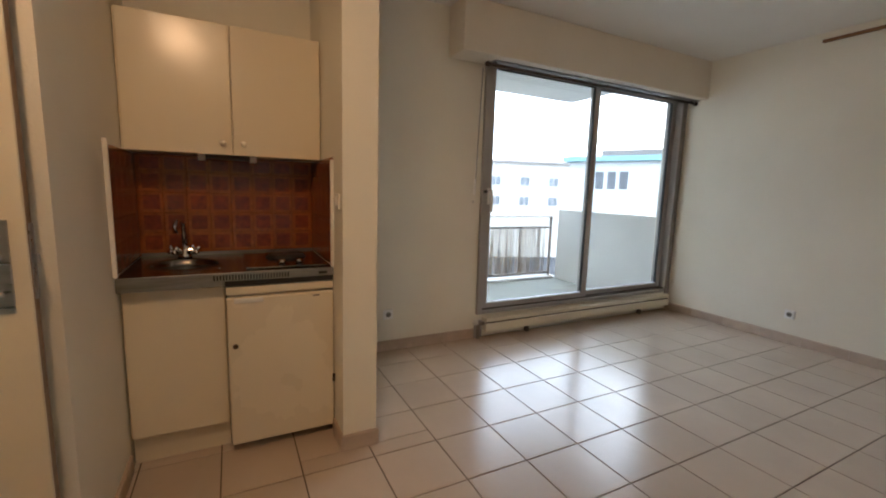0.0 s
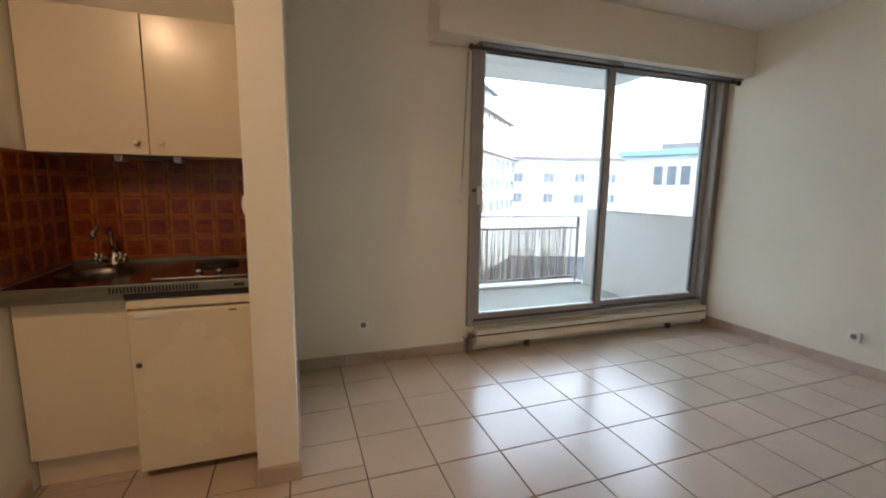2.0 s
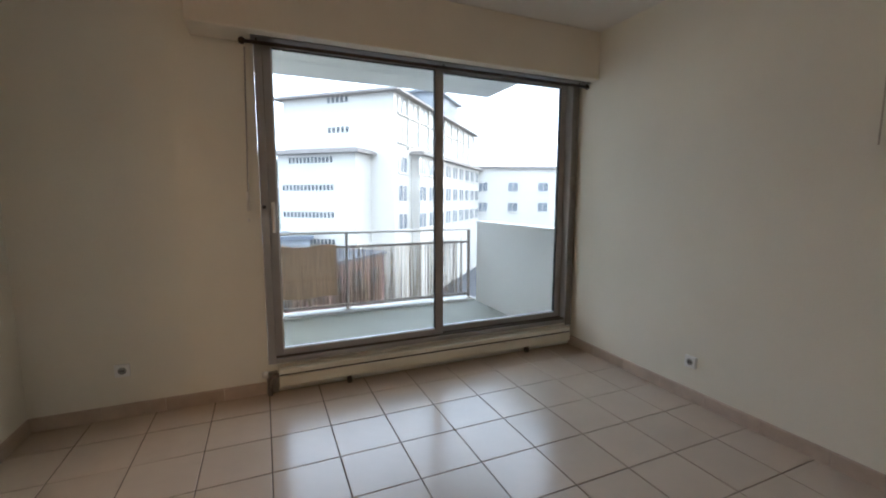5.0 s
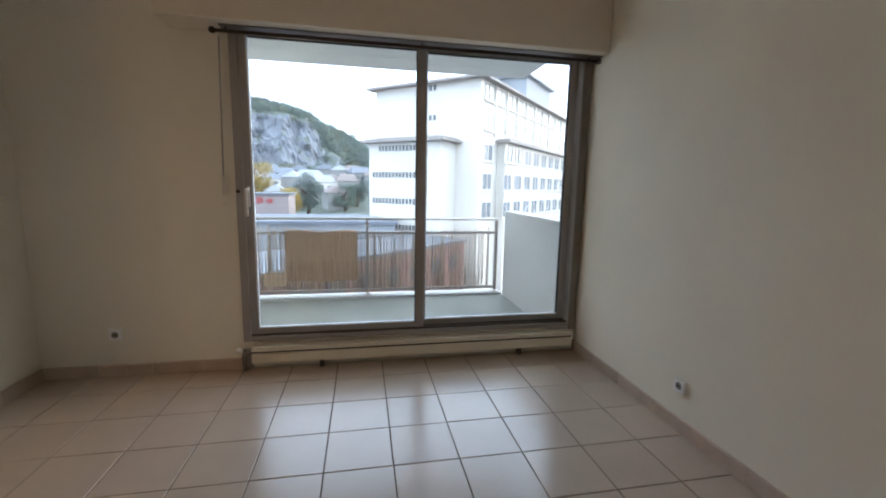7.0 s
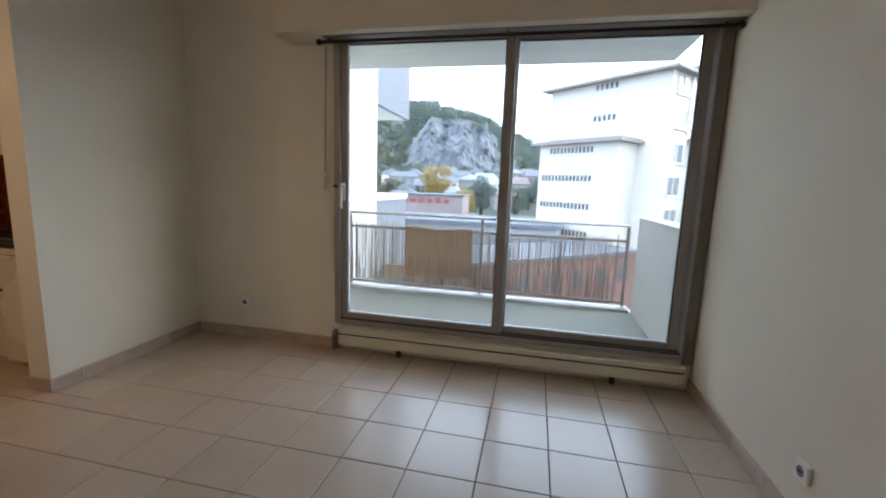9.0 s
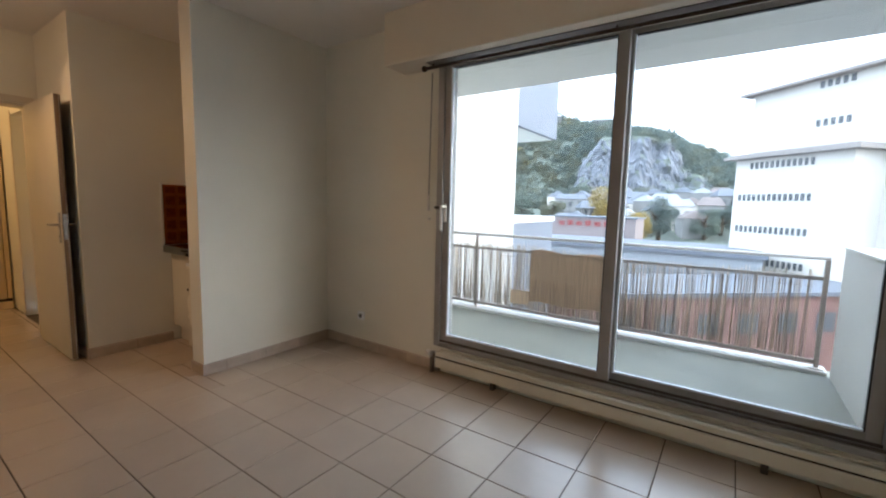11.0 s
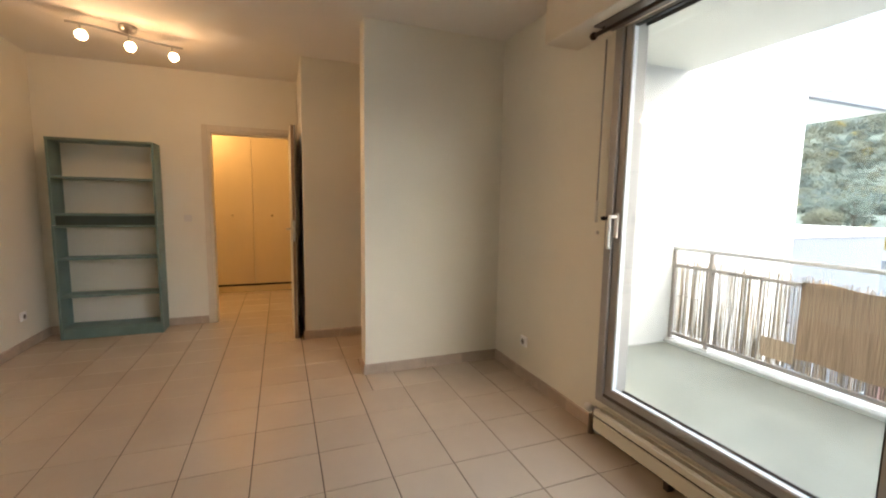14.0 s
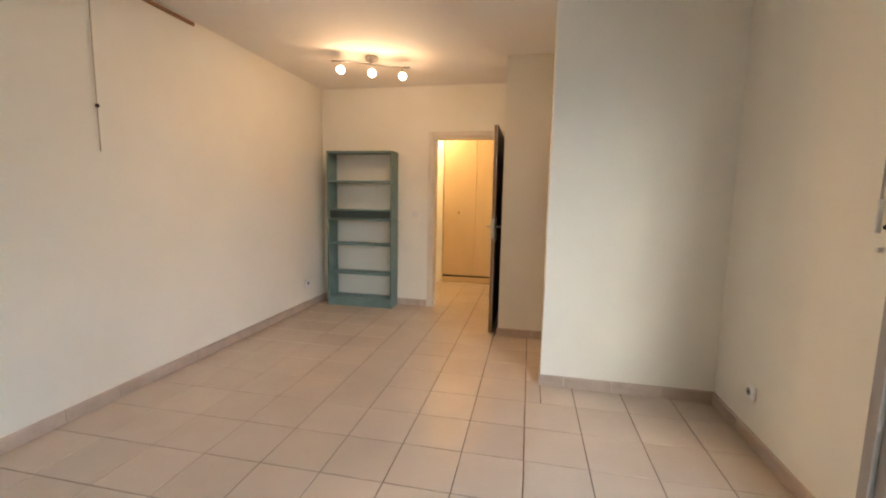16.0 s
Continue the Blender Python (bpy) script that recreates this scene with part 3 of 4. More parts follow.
# ---- ceiling spot lamp ----
def spot_lamp():
    s = thing("ceiling_spot_lamp", (-0.905, -2.765, 2.6), "three-spot brushed steel ceiling lamp, lit", "ceiling lamp")
    bm = bmesh.new()
    lathe(bm, [(0.03, -0.001), (0.058, -0.002), (0.060, -0.020), (0.052, -0.036), (0.034, -0.046), (0.010, -0.050)], (0, 0, 0), "z", 24)
    part("base", bm, STEEL, s)
    tubepart("stem", [(0, 0, -0.03), (0, 0, -0.062)], 0.009, STEEL, s)
    pts = [(0.025 * math.sin(k / 16 * 2 * math.pi), -0.36 + 0.72 * k / 16, -0.066) for k in range(17)]
    tubepart("bar", pts, 0.008, STEEL, s, "wavy steel bar")
    for y, z in ((-0.28, 0), (0, -0.006), (0.28, -0.012)):
        tubepart("arm", [(0.0, y, -0.066), (0.004, y, -0.10 + z)], 0.006, STEEL, s)
        bm = bmesh.new()
        prof = [(0.008, -0.055), (0.016, -0.052), (0.022, -0.03), (0.034, 0.01), (0.040, 0.034), (0.036, 0.034), (0.026, 0.004)]
        lathe(bm, prof, (0, 0, 0), "x", 20)
        bmesh.ops.rotate(bm, verts=bm.verts[:], cent=(0, 0, 0), matrix=Matrix.Rotation(radians(28), 3, "Y"))
        bmesh.ops.translate(bm, vec=(0.02, y, -0.135 + z), verts=bm.verts[:])
        part("spot", bm, WHITE, s, "frosted spot head")
        bm = bmesh.new()
        bmesh.ops.create_icosphere(bm, subdivisions=3, radius=0.029 if y == 0 else 0.025)
        bmesh.ops.translate(bm, vec=(0.04, y, -0.148 + z), verts=bm.verts[:])
        part("bulb", bm, BULB, s, "lit halogen bulb")
    s.rotation_euler = (0, 0, radians(24))


BULB = glow_mat("lit_bulb", (1.0, 0.64, 0.34), 7)
spot_lamp()


# ---- bookcase ----
def bookcase():
    b = thing("bookcase", (XD + 0.016, -3.238, 0), "teal painted open wooden bookcase, shelves empty", "bookcase")
    W, D, Z = 0.405, 0.235, 1.818
    for y in (-W, W - 0.022):
        boxpart("side", (0, D, y, y + 0.022, 0, 1.06), TEAL, b)
        boxpart("side", (0.0, D - 0.006, y, y + 0.022, 1.064, Z), TEAL, b)
    for z in (0.088, 0.39, 0.74, 1.04, 1.148, 1.482):
        boxpart("shelf", (0.004, D - 0.012, -W + 0.022, W - 0.022, z, z + 0.02), TEAL, b)
    boxpart("top", (0, D, -W, W, Z + 0.001, Z + 0.024), TEAL, b)
    boxpart("plinth", (D - 0.03, D - 0.014, -W + 0.022, W - 0.022, 0, 0.087), TEAL, b)
    boxpart("cross_board", (D - 0.05, D - 0.035, -W + 0.022, W - 0.022, 1.0605, 1.1475), TEALD, b, "dark board between the stacked halves")


bookcase()


# ---- kitchenette ----
def knob(parent, loc, axis="y", s=-1, r=0.014, mat=None):
    bm = bmesh.new()
    lathe(bm, [(0.0, s * 0.026), (r * 0.8, s * 0.024), (r, s * 0.016), (r * 0.55, s * 0.008), (r * 0.5, 0)], loc, axis, 16)
    return part("knob", bm, mat or WHITE, parent, "round cream knob")


def wall_cabinet():
    c = thing("wall_cabinet", (XK, YK, 1.385), "cream laminate two-door kitchen wall cabinet, shut", "cabinet")
    W, D, Z = 0.858, 0.29, 0.588
    boxpart("body", (0.002, W, -D + 0.018, -0.001, 0, Z), LAMIN, c)
    for x0, x1, kx in ((0.012, 0.441, 0.40), (0.445, W - 0.006, 0.49)):
        d = boxpart("door", (x0, x1, -D, -D + 0.0175, -0.004, Z), LAMIN, c, "", 0.003)
        knob(d, (kx, -D, 0.05), mat=KNOBW)


wall_cabinet()
t = thing("under_cabinet_lamp", (-0.63, -0.60, 1.384), "small strip lamp under the wall cabinet, off", "lamp")
boxpart("housing", (-0.13, 0.13, -0.03, 0.03, -0.022, -0.001), ALUD, t)
for x in (-0.13, 0.098):
    boxpart("end_cap", (x, x + 0.032, -0.034, 0.034, -0.03, -0.0012), WHITE, t, "white end cap")


def base_cabinet():
    c = thing("base_cabinet", (XK, YK, 0), "cream laminate sink base cabinet, door shut", "cabinet")
    boxpart("body", (0.004, 0.388, -0.50, -0.001, 0.14, 0.795), LAMIN, c)
    boxpart("plinth", (0.006, 0.386, -0.47, -0.45, 0.0, 0.138), LAMIN, c)
    boxpart("door", (0.012, 0.384, -0.522, -0.502, 0.142, 0.79), LAMIN, c)


base_cabinet()


def fridge():
    f = thing("mini_fridge", (-0.660, YK, 0), "cream white built-in mini fridge with key lock", "fridge")
    boxpart("body", (0.004, 0.464, -0.53, -0.01, 0.03, 0.79), FRIDGE, f, "", 0.006)
    d = boxpart("door", (0.0, 0.466, -0.575, -0.534, 0.045, 0.745), FRIDGE, f, "", 0.008)
    boxpart("top_trim", (0.0, 0.466, -0.565, -0.5305, 0.755, 0.792), FRIDGE, f)
    bm = bmesh.new()
    box(bm, 0.03, 0.15, -0.585, -0.574, 0.72, 0.742, bevel=0.003)
    part("handle", bm, WHITE, d, "shallow grip at the top edge")
    bm = bmesh.new()
    lathe(bm, [(0.0, -0.006), (0.009, -0.006), (0.012, 0)], (0.03, -0.575, 0.52), "y", 14)
    part("lock", bm, BRASS, d, "small metal key lock")
    for z in (0.28, 0.30):
        tubepart("hinge", [(0.464, -0.58, z), (0.464, -0.58, z + 0.018)], 0.006, GASKET, d, seg=8)
    boxpart("badge", (0.37, 0.40, -0.5765, -0.5745, 0.725, 0.731), ALUD, d, "tiny badge", 0)
    for x in (0.04, 0.41):
        for y in (-0.48, -0.08):
            tubepart("foot", [(x, y, 0), (x, y, 0.032)], 0.015, GASKET, f, seg=10)


fridge()


def worktop():
    w = thing("kitchen_worktop", (XK, YK, 0.80), "stainless steel kitchenette worktop with sink and hob", "worktop")
    W, D = 0.856, 0.575
    bm = bmesh.new()
    sx0, sx1, sy0, sy1 = 0.07, 0.37, -0.46, -0.14
    for b in ((0.006, sx0, -D, -0.012), (sx1, W, -D, -0.012), (sx0, sx1, -D, sy0), (sx0, sx1, sy1, -0.012)):
        box(bm, b[0], b[1], b[2], b[3], 0.045, 0.06)
    # square to round: the plate's inner edge is the bowl's circle
    cx, cy, rad = (sx0 + sx1) / 2, (sy0 + sy1) / 2, 0.145
    ring = []
    for k in range(40):
        a = (k + 0.5) * math.pi / 20
        q = max(abs(math.cos(a)) / ((sx1 - sx0) / 2), abs(math.sin(a)) / ((sy1 - sy0) / 2))
        ring.append((bm.verts.new((cx + math.cos(a) / q, cy + math.sin(a) / q, 0.06)), bm.verts.new((cx + rad * math.cos(a), cy + rad * math.sin(a), 0.06))))
    for k in range(40):
        o, p = ring[k], ring[(k + 1) % 40]
        bm.faces.new((o[0], p[0], p[1], o[1]))
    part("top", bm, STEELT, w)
    boxpart("front_edge", (0.006, 0.388, -D - 0.006, -D - 0.0005, 0.0, 0.0602), STEELM, w, "", 0.002)
    boxpart("back_edge", (0.006, W, -0.0118, -0.0095, 0.045, 0.078), STEELM, w, "", 0.001)
    bm = bmesh.new()
    lathe(bm, [(0.156, 0.0612), (0.150, 0.0635), (0.143, 0.060), (0.139, 0.03), (0.132, -0.03), (0.112, -0.07), (0.075, -0.088), (0.0, -0.091)], (cx, cy, 0), "z", 40)
    bm.faces.remove(max(bm.faces, key=lambda f: f.calc_center_median().z if len(f.verts) == 40 else -9))
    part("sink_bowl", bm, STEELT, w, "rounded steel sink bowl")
    bm = bmesh.new()
    lathe(bm, [(0.02, 0.002), (0.028, 0.004), (0.03, 0.0)], (cx, cy, -0.0895), "z", 18)
    part("drain", bm, CHROME, w)
    f = boxpart("front_grille", (0.388, W, -D - 0.006, -D - 0.0005, 0.022, 0.0602), STEELM, w, "steel strip with black slots", 0.002)
    for k in range(26):
        boxpart("slot", (0.345 + k * 0.012, 0.351 + k * 0.012, -D - 0.0075, -D - 0.006, 0.028, 0.05), GASKET, f, "", 0)
    # Black strip painted in for the shadow under the grille.
    boxpart("shadow_strip", (0.388, W, -D + 0.004, -D + 0.03, -0.004, 0.021), DARK, w, "black strip for the shade below the grille", 0)
    h = boxpart("hob", (0.475, 0.84, -0.53, -0.09, 0.061, 0.070), STEELT, w, "raised hob plate", 0.003)
    for hx, hy, r in ((0.675, -0.26, 0.092),):
        bm = bmesh.new()
        lathe(bm, [(0.0, 0.0), (r * 0.25, 0.001), (r * 0.26, 0.0), (r, 0.0), (r, -0.006), (r + 0.008, -0.013)][::-1], (hx, hy, 0.084), "z", 32)
        part("hotplate", bm, IRON, h, "black cast-iron hotplate")
    for kx in (0.635, 0.715):
        bm = bmesh.new()
        lathe(bm, [(0.016, 0.0), (0.016, 0.014), (0.012, 0.018), (0.0, 0.018)], (kx, -0.46, 0.071), "z", 16)
        part("control_knob", bm, CHROME, h)
    boxpart("label_bar", (0.785, 0.825, -D - 0.0075, -D - 0.006, 0.033, 0.045), GASKET, f, "", 0)


worktop()


def faucet():
    f = thing("kitchen_faucet", (XK + 0.205, YK - 0.09, 0.861), "chrome two-handle kitchen tap with a high spout", "faucet")
    bm = bmesh.new()
    lathe(bm, [(0.034, 0), (0.032, 0.012), (0.026, 0.03), (0.022, 0.06), (0.0, 0.068)], (0, 0, 0), "z", 18)
    box(bm, -0.06, 0.06, -0.018, 0.018, 0.014, 0.05, bevel=0.012)
    part("body", bm, CHROME, f)
    tubepart("spout", [(0, 0, 0.05), (0, -0.002, 0.15), (-0.004, -0.02, 0.18), (-0.012, -0.06, 0.195), (-0.02, -0.11, 0.19), (-0.024, -0.135, 0.165), (-0.024, -0.138, 0.14)], 0.013, CHROME, f, seg=12)
    for x in (-0.048, 0.048):
        bm = bmesh.new()
        tube(bm, [(x, -0.01, 0.03), (x, -0.045, 0.045)], 0.011, 12)
        for a in range(4):
            ang = a * math.pi / 2 + 0.5
            tube(bm, [(x, -0.045, 0.045), (x + 0.026 * math.cos(ang), -0.05, 0.047 + 0.026 * math.sin(ang))], 0.009, 8)
        part("cross_handle", bm, CHROME, f)


faucet()

# white edge strips of the tiled recess
struct("trim_splash_left", [(XK + 0.0005, XK + 0.016, YK - 0.582, YK - 0.568, 0.862, 1.40)], WHITE, "white plastic edge strip of the tiles", 0.002)
struct("trim_splash_right", [(XP0 - 0.016, XP0 - 0.0005, YK - 0.582, YK - 0.568, 0.862, 1.37)], WHITE, "white plastic edge strip of the tiles", 0.002)


def splash_tile_mesh(w, h):
    bm = bmesh.new()
    box(bm, 0.0015, w - 0.0015, -0.008, 0, 0.0015, h - 0.0015, bevel=0.0015)
    for f in bm.faces:
        f.material_index = 1
    i = min(w, h) * 0.15
    if w > 0.06 and h > 0.06:
        for f in box(bm, i, w - i, -0.0086, -0.0078, i, h - i):
            f.material_index = 0
        j = i * 1.8
        for f in box(bm, j, w - j, -0.0091, -0.0085, j, h - j):
            f.material_index = 1 if h < 0.05 else 0
    return mesh_of("splash_tile", bm, SPLASH, SPLASH2)


# ---- balcony ----
struct("balcony_slab", [(0.07, 3.93, 0.17, 1.97, -0.20, -0.02)], CONC, "grey-green painted balcony floor")
# Added white strip; stands in for outdoor brightness under the bottom rail.
struct("balcony_kerb", [(0.07, 3.72, 1.80, 1.98, -0.019, 0.012)], STUCCO, "white strip for the daylight seen beyond the slab edge", 0.004)
struct("balcony_ceiling", [(0.071, 3.92, 0.17, 1.88, 2.58, 2.78)], SHADEW, "pale balcony soffit of the flat above")
struct("wall_balcony_left", [(-0.13, 0.07, 0.17, 3.70, -10, 9)], STUCCO, "white rendered side wall of the building")
struct("wall_parapet", [(3.735, 3.89, 0.17, 1.80, -0.2, 1.0)], STUCCO, "white rendered parapet between balconies", 0.006)
struct("wall_parapet_cap", [(3.725, 3.90, 0.171, 1.81, 1.002, 1.02)], SHADEW, "grey coping of the parapet", 0.004)
struct("wall_outside", [(-8, -0.14, 0.18, 0.4, -10, 9), (3.94, 9, 0.18, 0.4, -10, -0.2), (3.94, 9, 0.18, 0.4, 2.8, 9)], STUCCO, "white rendered outer wall")


def railing():
    r = thing("balcony_railing", (0.07, 1.87, -0.02), "painted metal balcony railing with slim bars", "railing")
    L = 3.6
    tubepart("top_rail", [(0, 0, 0.935), (L, 0, 0.935)], 0.017, RAILT, r, "pale round top rail")
    boxpart("middle_rail", (0, L, -0.012, 0.012, 0.755, 0.785), RAILP, r)
    boxpart("bottom_rail", (0, L, -0.012, 0.012, 0.075, 0.105), RAILP, r)
    for x in (0.0, 0.375, 2.0, L - 0.03):
        boxpart("post", (x, x + 0.032, -0.016, 0.016, 0.03, 0.92), RAILP, r)
        boxpart("foot_plate", (x - 0.03, x + 0.062, -0.045, 0.045, 0.0325, 0.045), RAILT, r)
    bm = bmesh.new()
    box(bm, 0, 0.008, -0.004, 0.004, 0.105, 0.755)
    me = mesh_of("bar", bm, RAILP)
    n = int(L / 0.115)
    for k in range(1, n):
        o = new("bar", me)
        o.parent = r
        o.location = (k * L / n, 0, 0)


railing()


def reed_screen():
    s = thing("reed_screen", (0.09, 1.905, 0.0), "dry split-reed privacy screen tied to the railing", "reed screen")
    rnd = random.Random(4)
    bm = bmesh.new()
    x = 0.01
    while x < 3.49:
        w = rnd.uniform(0.004, 0.011)
        top = 0.775 + 0.03 * math.sin(x * 2.1) + rnd.uniform(-0.035, 0.03) - (0.10 if rnd.random() < 0.06 else 0)
        lean = rnd.uniform(-0.012, 0.012)
        y = rnd.uniform(-0.006, 0.006)
        b = 0.05 + rnd.uniform(-0.02, 0.05)
        tube(bm, [(x, y, b), (x + lean, y + rnd.uniform(-0.004, 0.004), top)], w * 0.5, 5, w * 0.4)
        x += w * 0.85 + rnd.uniform(0.0, 0.003 if x < 2.3 else 0.008) + (rnd.uniform(0.006, 0.016) if rnd.random() < (0.06 if x < 2.3 else 0.18) else 0)
    part("reeds", bm, REED, s)
    tagged(s.children[-1], kind="stuff")
    for z in (0.2, 0.45, 0.68):
        tubepart("tie_wire", [(0, -0.008, z), (1.2, -0.008, z - 0.006), (2.4, -0.008, z + 0.006), (3.5, -0.008, z)], 0.0015, BRASS, s, seg=5)
    p = thing("straw_panel", (1.17, 1.852, 0.19), "brown straw mat panel hung inside the railing", "mat")
    bm = bmesh.new()
    nx, nz = 18, 12
    vs = [[bm.verts.new((0.8 * i / nx, 0.004 * math.sin(i * 0.9) * (1 - j / nz), 0.585 * j / nz + 0.012 * math.sin(i * 0.5))) for i in range(nx + 1)] for j in range(nz + 1)]
    for j in range(nz):
        for i in range(nx):
            bm.faces.new((vs[j][i], vs[j][i + 1], vs[j + 1][i + 1], vs[j + 1][i]))
    bmesh.ops.solidify(bm, geom=bm.faces[:], thickness=0.006)
    part("mat", bm, PANEL, p)
    q = thing("straw_panel", (0.93, 1.850, 0.14), "small brown mat flap at the railing foot", "mat")
    boxpart("mat", (0, 0.235, 0, 0.006, 0, 0.16), PANEL, q)


reed_screen()

# ---- neighbouring building parts ----
t = thing("neighbour_balcony", (-0.95, 3.72, 2.57), "pale blue-grey balcony of the next building", "balcony")
boxpart("parapet", (0.88, 0.96, 0, 1.9, 0.0, 2.4), BLUEG, t)
boxpart("slab", (0, 0.88, 0, 1.89, 0, 0.2), SHADEW, t)
boxpart("end_wall", (0, 0.88, 1.82, 1.9, 0.202, 2.4), BLUEG, t)
t = thing("neighbour_annex", (-3.0, 4.1, -10), "pale blue-grey low annex of the next building", "building")
boxpart("wall", (0, 2.68, 0, 2.45, 0, 10.94), BLUEG, t)
boxpart("roof_edge", (-0.03, 2.71, 0.0, 2.48, 10.942, 11.05), SHADEW, t)

# ---- town ----
bm = bmesh.new()
g = bmesh.ops.create_grid(bm, x_segments=40, y_segments=40, size=1500)
for v in bm.verts:
    v.co.z = -10.0
ob = new("ground", mesh_of("ground", bm, ASPH))
tagged(ob, "grey town ground and streets", "ground", kind="structure")


def window_part(parent, c, u, w, h, n, split=True):
    """A recessed far window: pane, frame and sill; c: bottom middle on the wall, u: along the wall, n: outwards."""
    c, u, n = Vector(c), Vector(u), Vector(n)

    def slab(bm, a0, a1, z0, z1, d0, d1):
        vs = [bm.verts.new(c + u * a + n * d + Vector((0, 0, z))) for d in (d0, d1) for a, z in ((a0, z0), (a1, z0), (a1, z1), (a0, z1))]
        for f in ((0, 1, 2, 3), (7, 6, 5, 4), (0, 4, 5, 1), (1, 5, 6, 2), (2, 6, 7, 3), (3, 7, 4, 0)):
            bm.faces.new([vs[i] for i in f])
    bm = bmesh.new()
    slab(bm, -w / 2, w / 2, 0, h, 0.01, 0.03)
    win = part("window", bm, PANE if split else PANED, parent)
    if split:
        bm = bmesh.new()
        for a in (-w / 2 - 0.05, -0.04, w / 2 - 0.03):
            slab(bm, a, a + 0.08, -0.02, h + 0.02, 0.0305, 0.09)
        for z in (-0.06, h):
            slab(bm, -w / 2 - 0.05, w / 2 + 0.05, z, z + 0.06, 0.0302, 0.085)
        slab(bm, -w / 2 - 0.15, w / 2 + 0.15, -0.2, -0.08, 0.0, 0.22)
        part("frame", bm, FACADE, win)
    return win


def prism(bm, o, u, v, a0, a1, b0, b1, z0, z1):
    vs = [bm.verts.new(o + u * a + v * b + Vector((0, 0, z))) for z in (z0, z1) for a, b in ((a0, b0), (a1, b0), (a1, b1), (a0, b1))]
    for f in ((3, 2, 1, 0), (4, 5, 6, 7), (0, 1, 5, 4), (1, 2, 6, 5), (2, 3, 7, 6), (3, 0, 4, 7)):
        bm.faces.new([vs[i] for i in f])


def big_building():
    b = thing("apartment_building", (13.3, 37.3, -10), "white six-storey building with grey ledges and window rows", "building")
    O = Vector((0, 0, 0))
    u = Vector((-0.746, 0.666, 0))      # along the gable, away to the side
    v = Vector((0.666, 0.746, 0))       # along the long face
    n1, n2 = -v, -u
    T = 21.6
    bm = bmesh.new()
    prism(bm, O, u, v, 0, 12.9, 0, 31, 0, T)
    part("wall", bm, FACADE, b)
    bm = bmesh.new()
    prism(bm, O, u, v, -0.8, 13.7, -0.8, 31.8, T + 0.002, T + 0.22)
    prism(bm, O, u, v, -0.4, 13.3, -0.4, 31.4, T + 0.222, T + 0.352)
    part("cornice", bm, LEDGE, b, "grey projecting cornice")
    bm = bmesh.new()
    prism(bm, O, u, v, 2.0, 11, 2.5, 29, T + 0.36, T + 0.9)
    prism(bm, O, u, v, 5.0, 9, 6, 11, T + 0.92, T + 2.0)
    prism(bm, O, u, v, 1.0, 8, 15, 25, T + 0.92, T + 3.6)
    prism(bm, O, u, v, 0.4, 8.6, 14.4, 25.6, T + 3.602, T + 3.9)
    r = part("roof", bm, EDGEG, b)
    # lower block standing out from the gable
    bm = bmesh.new()
    prism(bm, O, u, v, 2.6, 11.4, -3.0, -0.01, 0, 15.6)
    part("wall", bm, FACADE, b)
    bm = bmesh.new()
    prism(bm, O, u, v, 1.9, 12.1, -3.7, -0.02, 15.602, 15.85)
    prism(bm, O, u, v, 2.3, 11.7, -3.35, -0.02, 15.852, 16.05)
    part("cornice", bm, LEDGE, b, "grey projecting cornice")
    for z, count in ((14.75, 12), (12.1, 14), (9.45, 14), (6.8, 14)):
        for k in range(count):
            window_part(b, O + u * (5.2 + 0.43 * k) + v * -3.0 + Vector((0, 0, z)), u, 0.27, 0.55, n1, False)
    for z in (20.95, 18.0):
        for k in range(5):
            window_part(b, O + u * (5.2 + 0.52 * k) + Vector((0, 0, z)), u, 0.32, 0.55, n1, False)
    # lower part of the long face stands out under its own ledge
    bm = bmesh.new()
    prism(bm, O, u, v, -1.0, -0.01, 4.4, 31, 0, 15.95)
    part("wall", bm, FACADE, b)
    bm = bmesh.new()
    prism(bm, O, u, v, -1.7, -0.01, 3.7, 31.7, 15.952, 16.18)
    prism(bm, O, u, v, -1.35, -0.01, 4.1, 31.3, 16.182, 16.36)
    part("ledge", bm, LEDGE, b, "grey ledge along the long face")
    for k, z in enumerate((19.85, 17.0, 14.0, 11.1, 8.2)):
        for i in range(10):
            out = 1.0 if k > 1 and i > 0 else 0.0
            window_part(b, O + v * (1.9 + 3.05 * i) + n2 * out + Vector((0, 0, z)), v, 2.1, 1.55, n2)
    # slim piers between the upper windows
    for i in range(10):
        bm = bmesh.new()
        prism(bm, O, u, v, -0.16, -0.005, 3.25 + 3.05 * i, 3.6 + 3.05 * i, 16.4, T - 0.01)
        part("pier", bm, FACADE, b)
    # far wing
    w = thing("apartment_wing", (34, 60.5, -10), "white lower wing with a flat roof and windows", "building")
    u2 = Vector((0.94, -0.34, 0))
    v2 = Vector((0.34, 0.94, 0))
    bm = bmesh.new()
    prism(bm, O, u2, v2, -4, 44, 0, 12, 0, 16.4)
    part("wall", bm, FACADE, w)
    bm = bmesh.new()
    prism(bm, O, u2, v2, -4, 44.5, -0.5, 12.5, 16.402, 16.8)
    part("cornice", bm, LEDGE, w, "grey projecting cornice")
    for z in (12.6, 9.2):
        for i in range(8):
            window_part(w, O + u2 * (1.6 + 5.2 * i) + Vector((0, 0, z)), u2, 1.7, 1.45, -v2)


big_building()


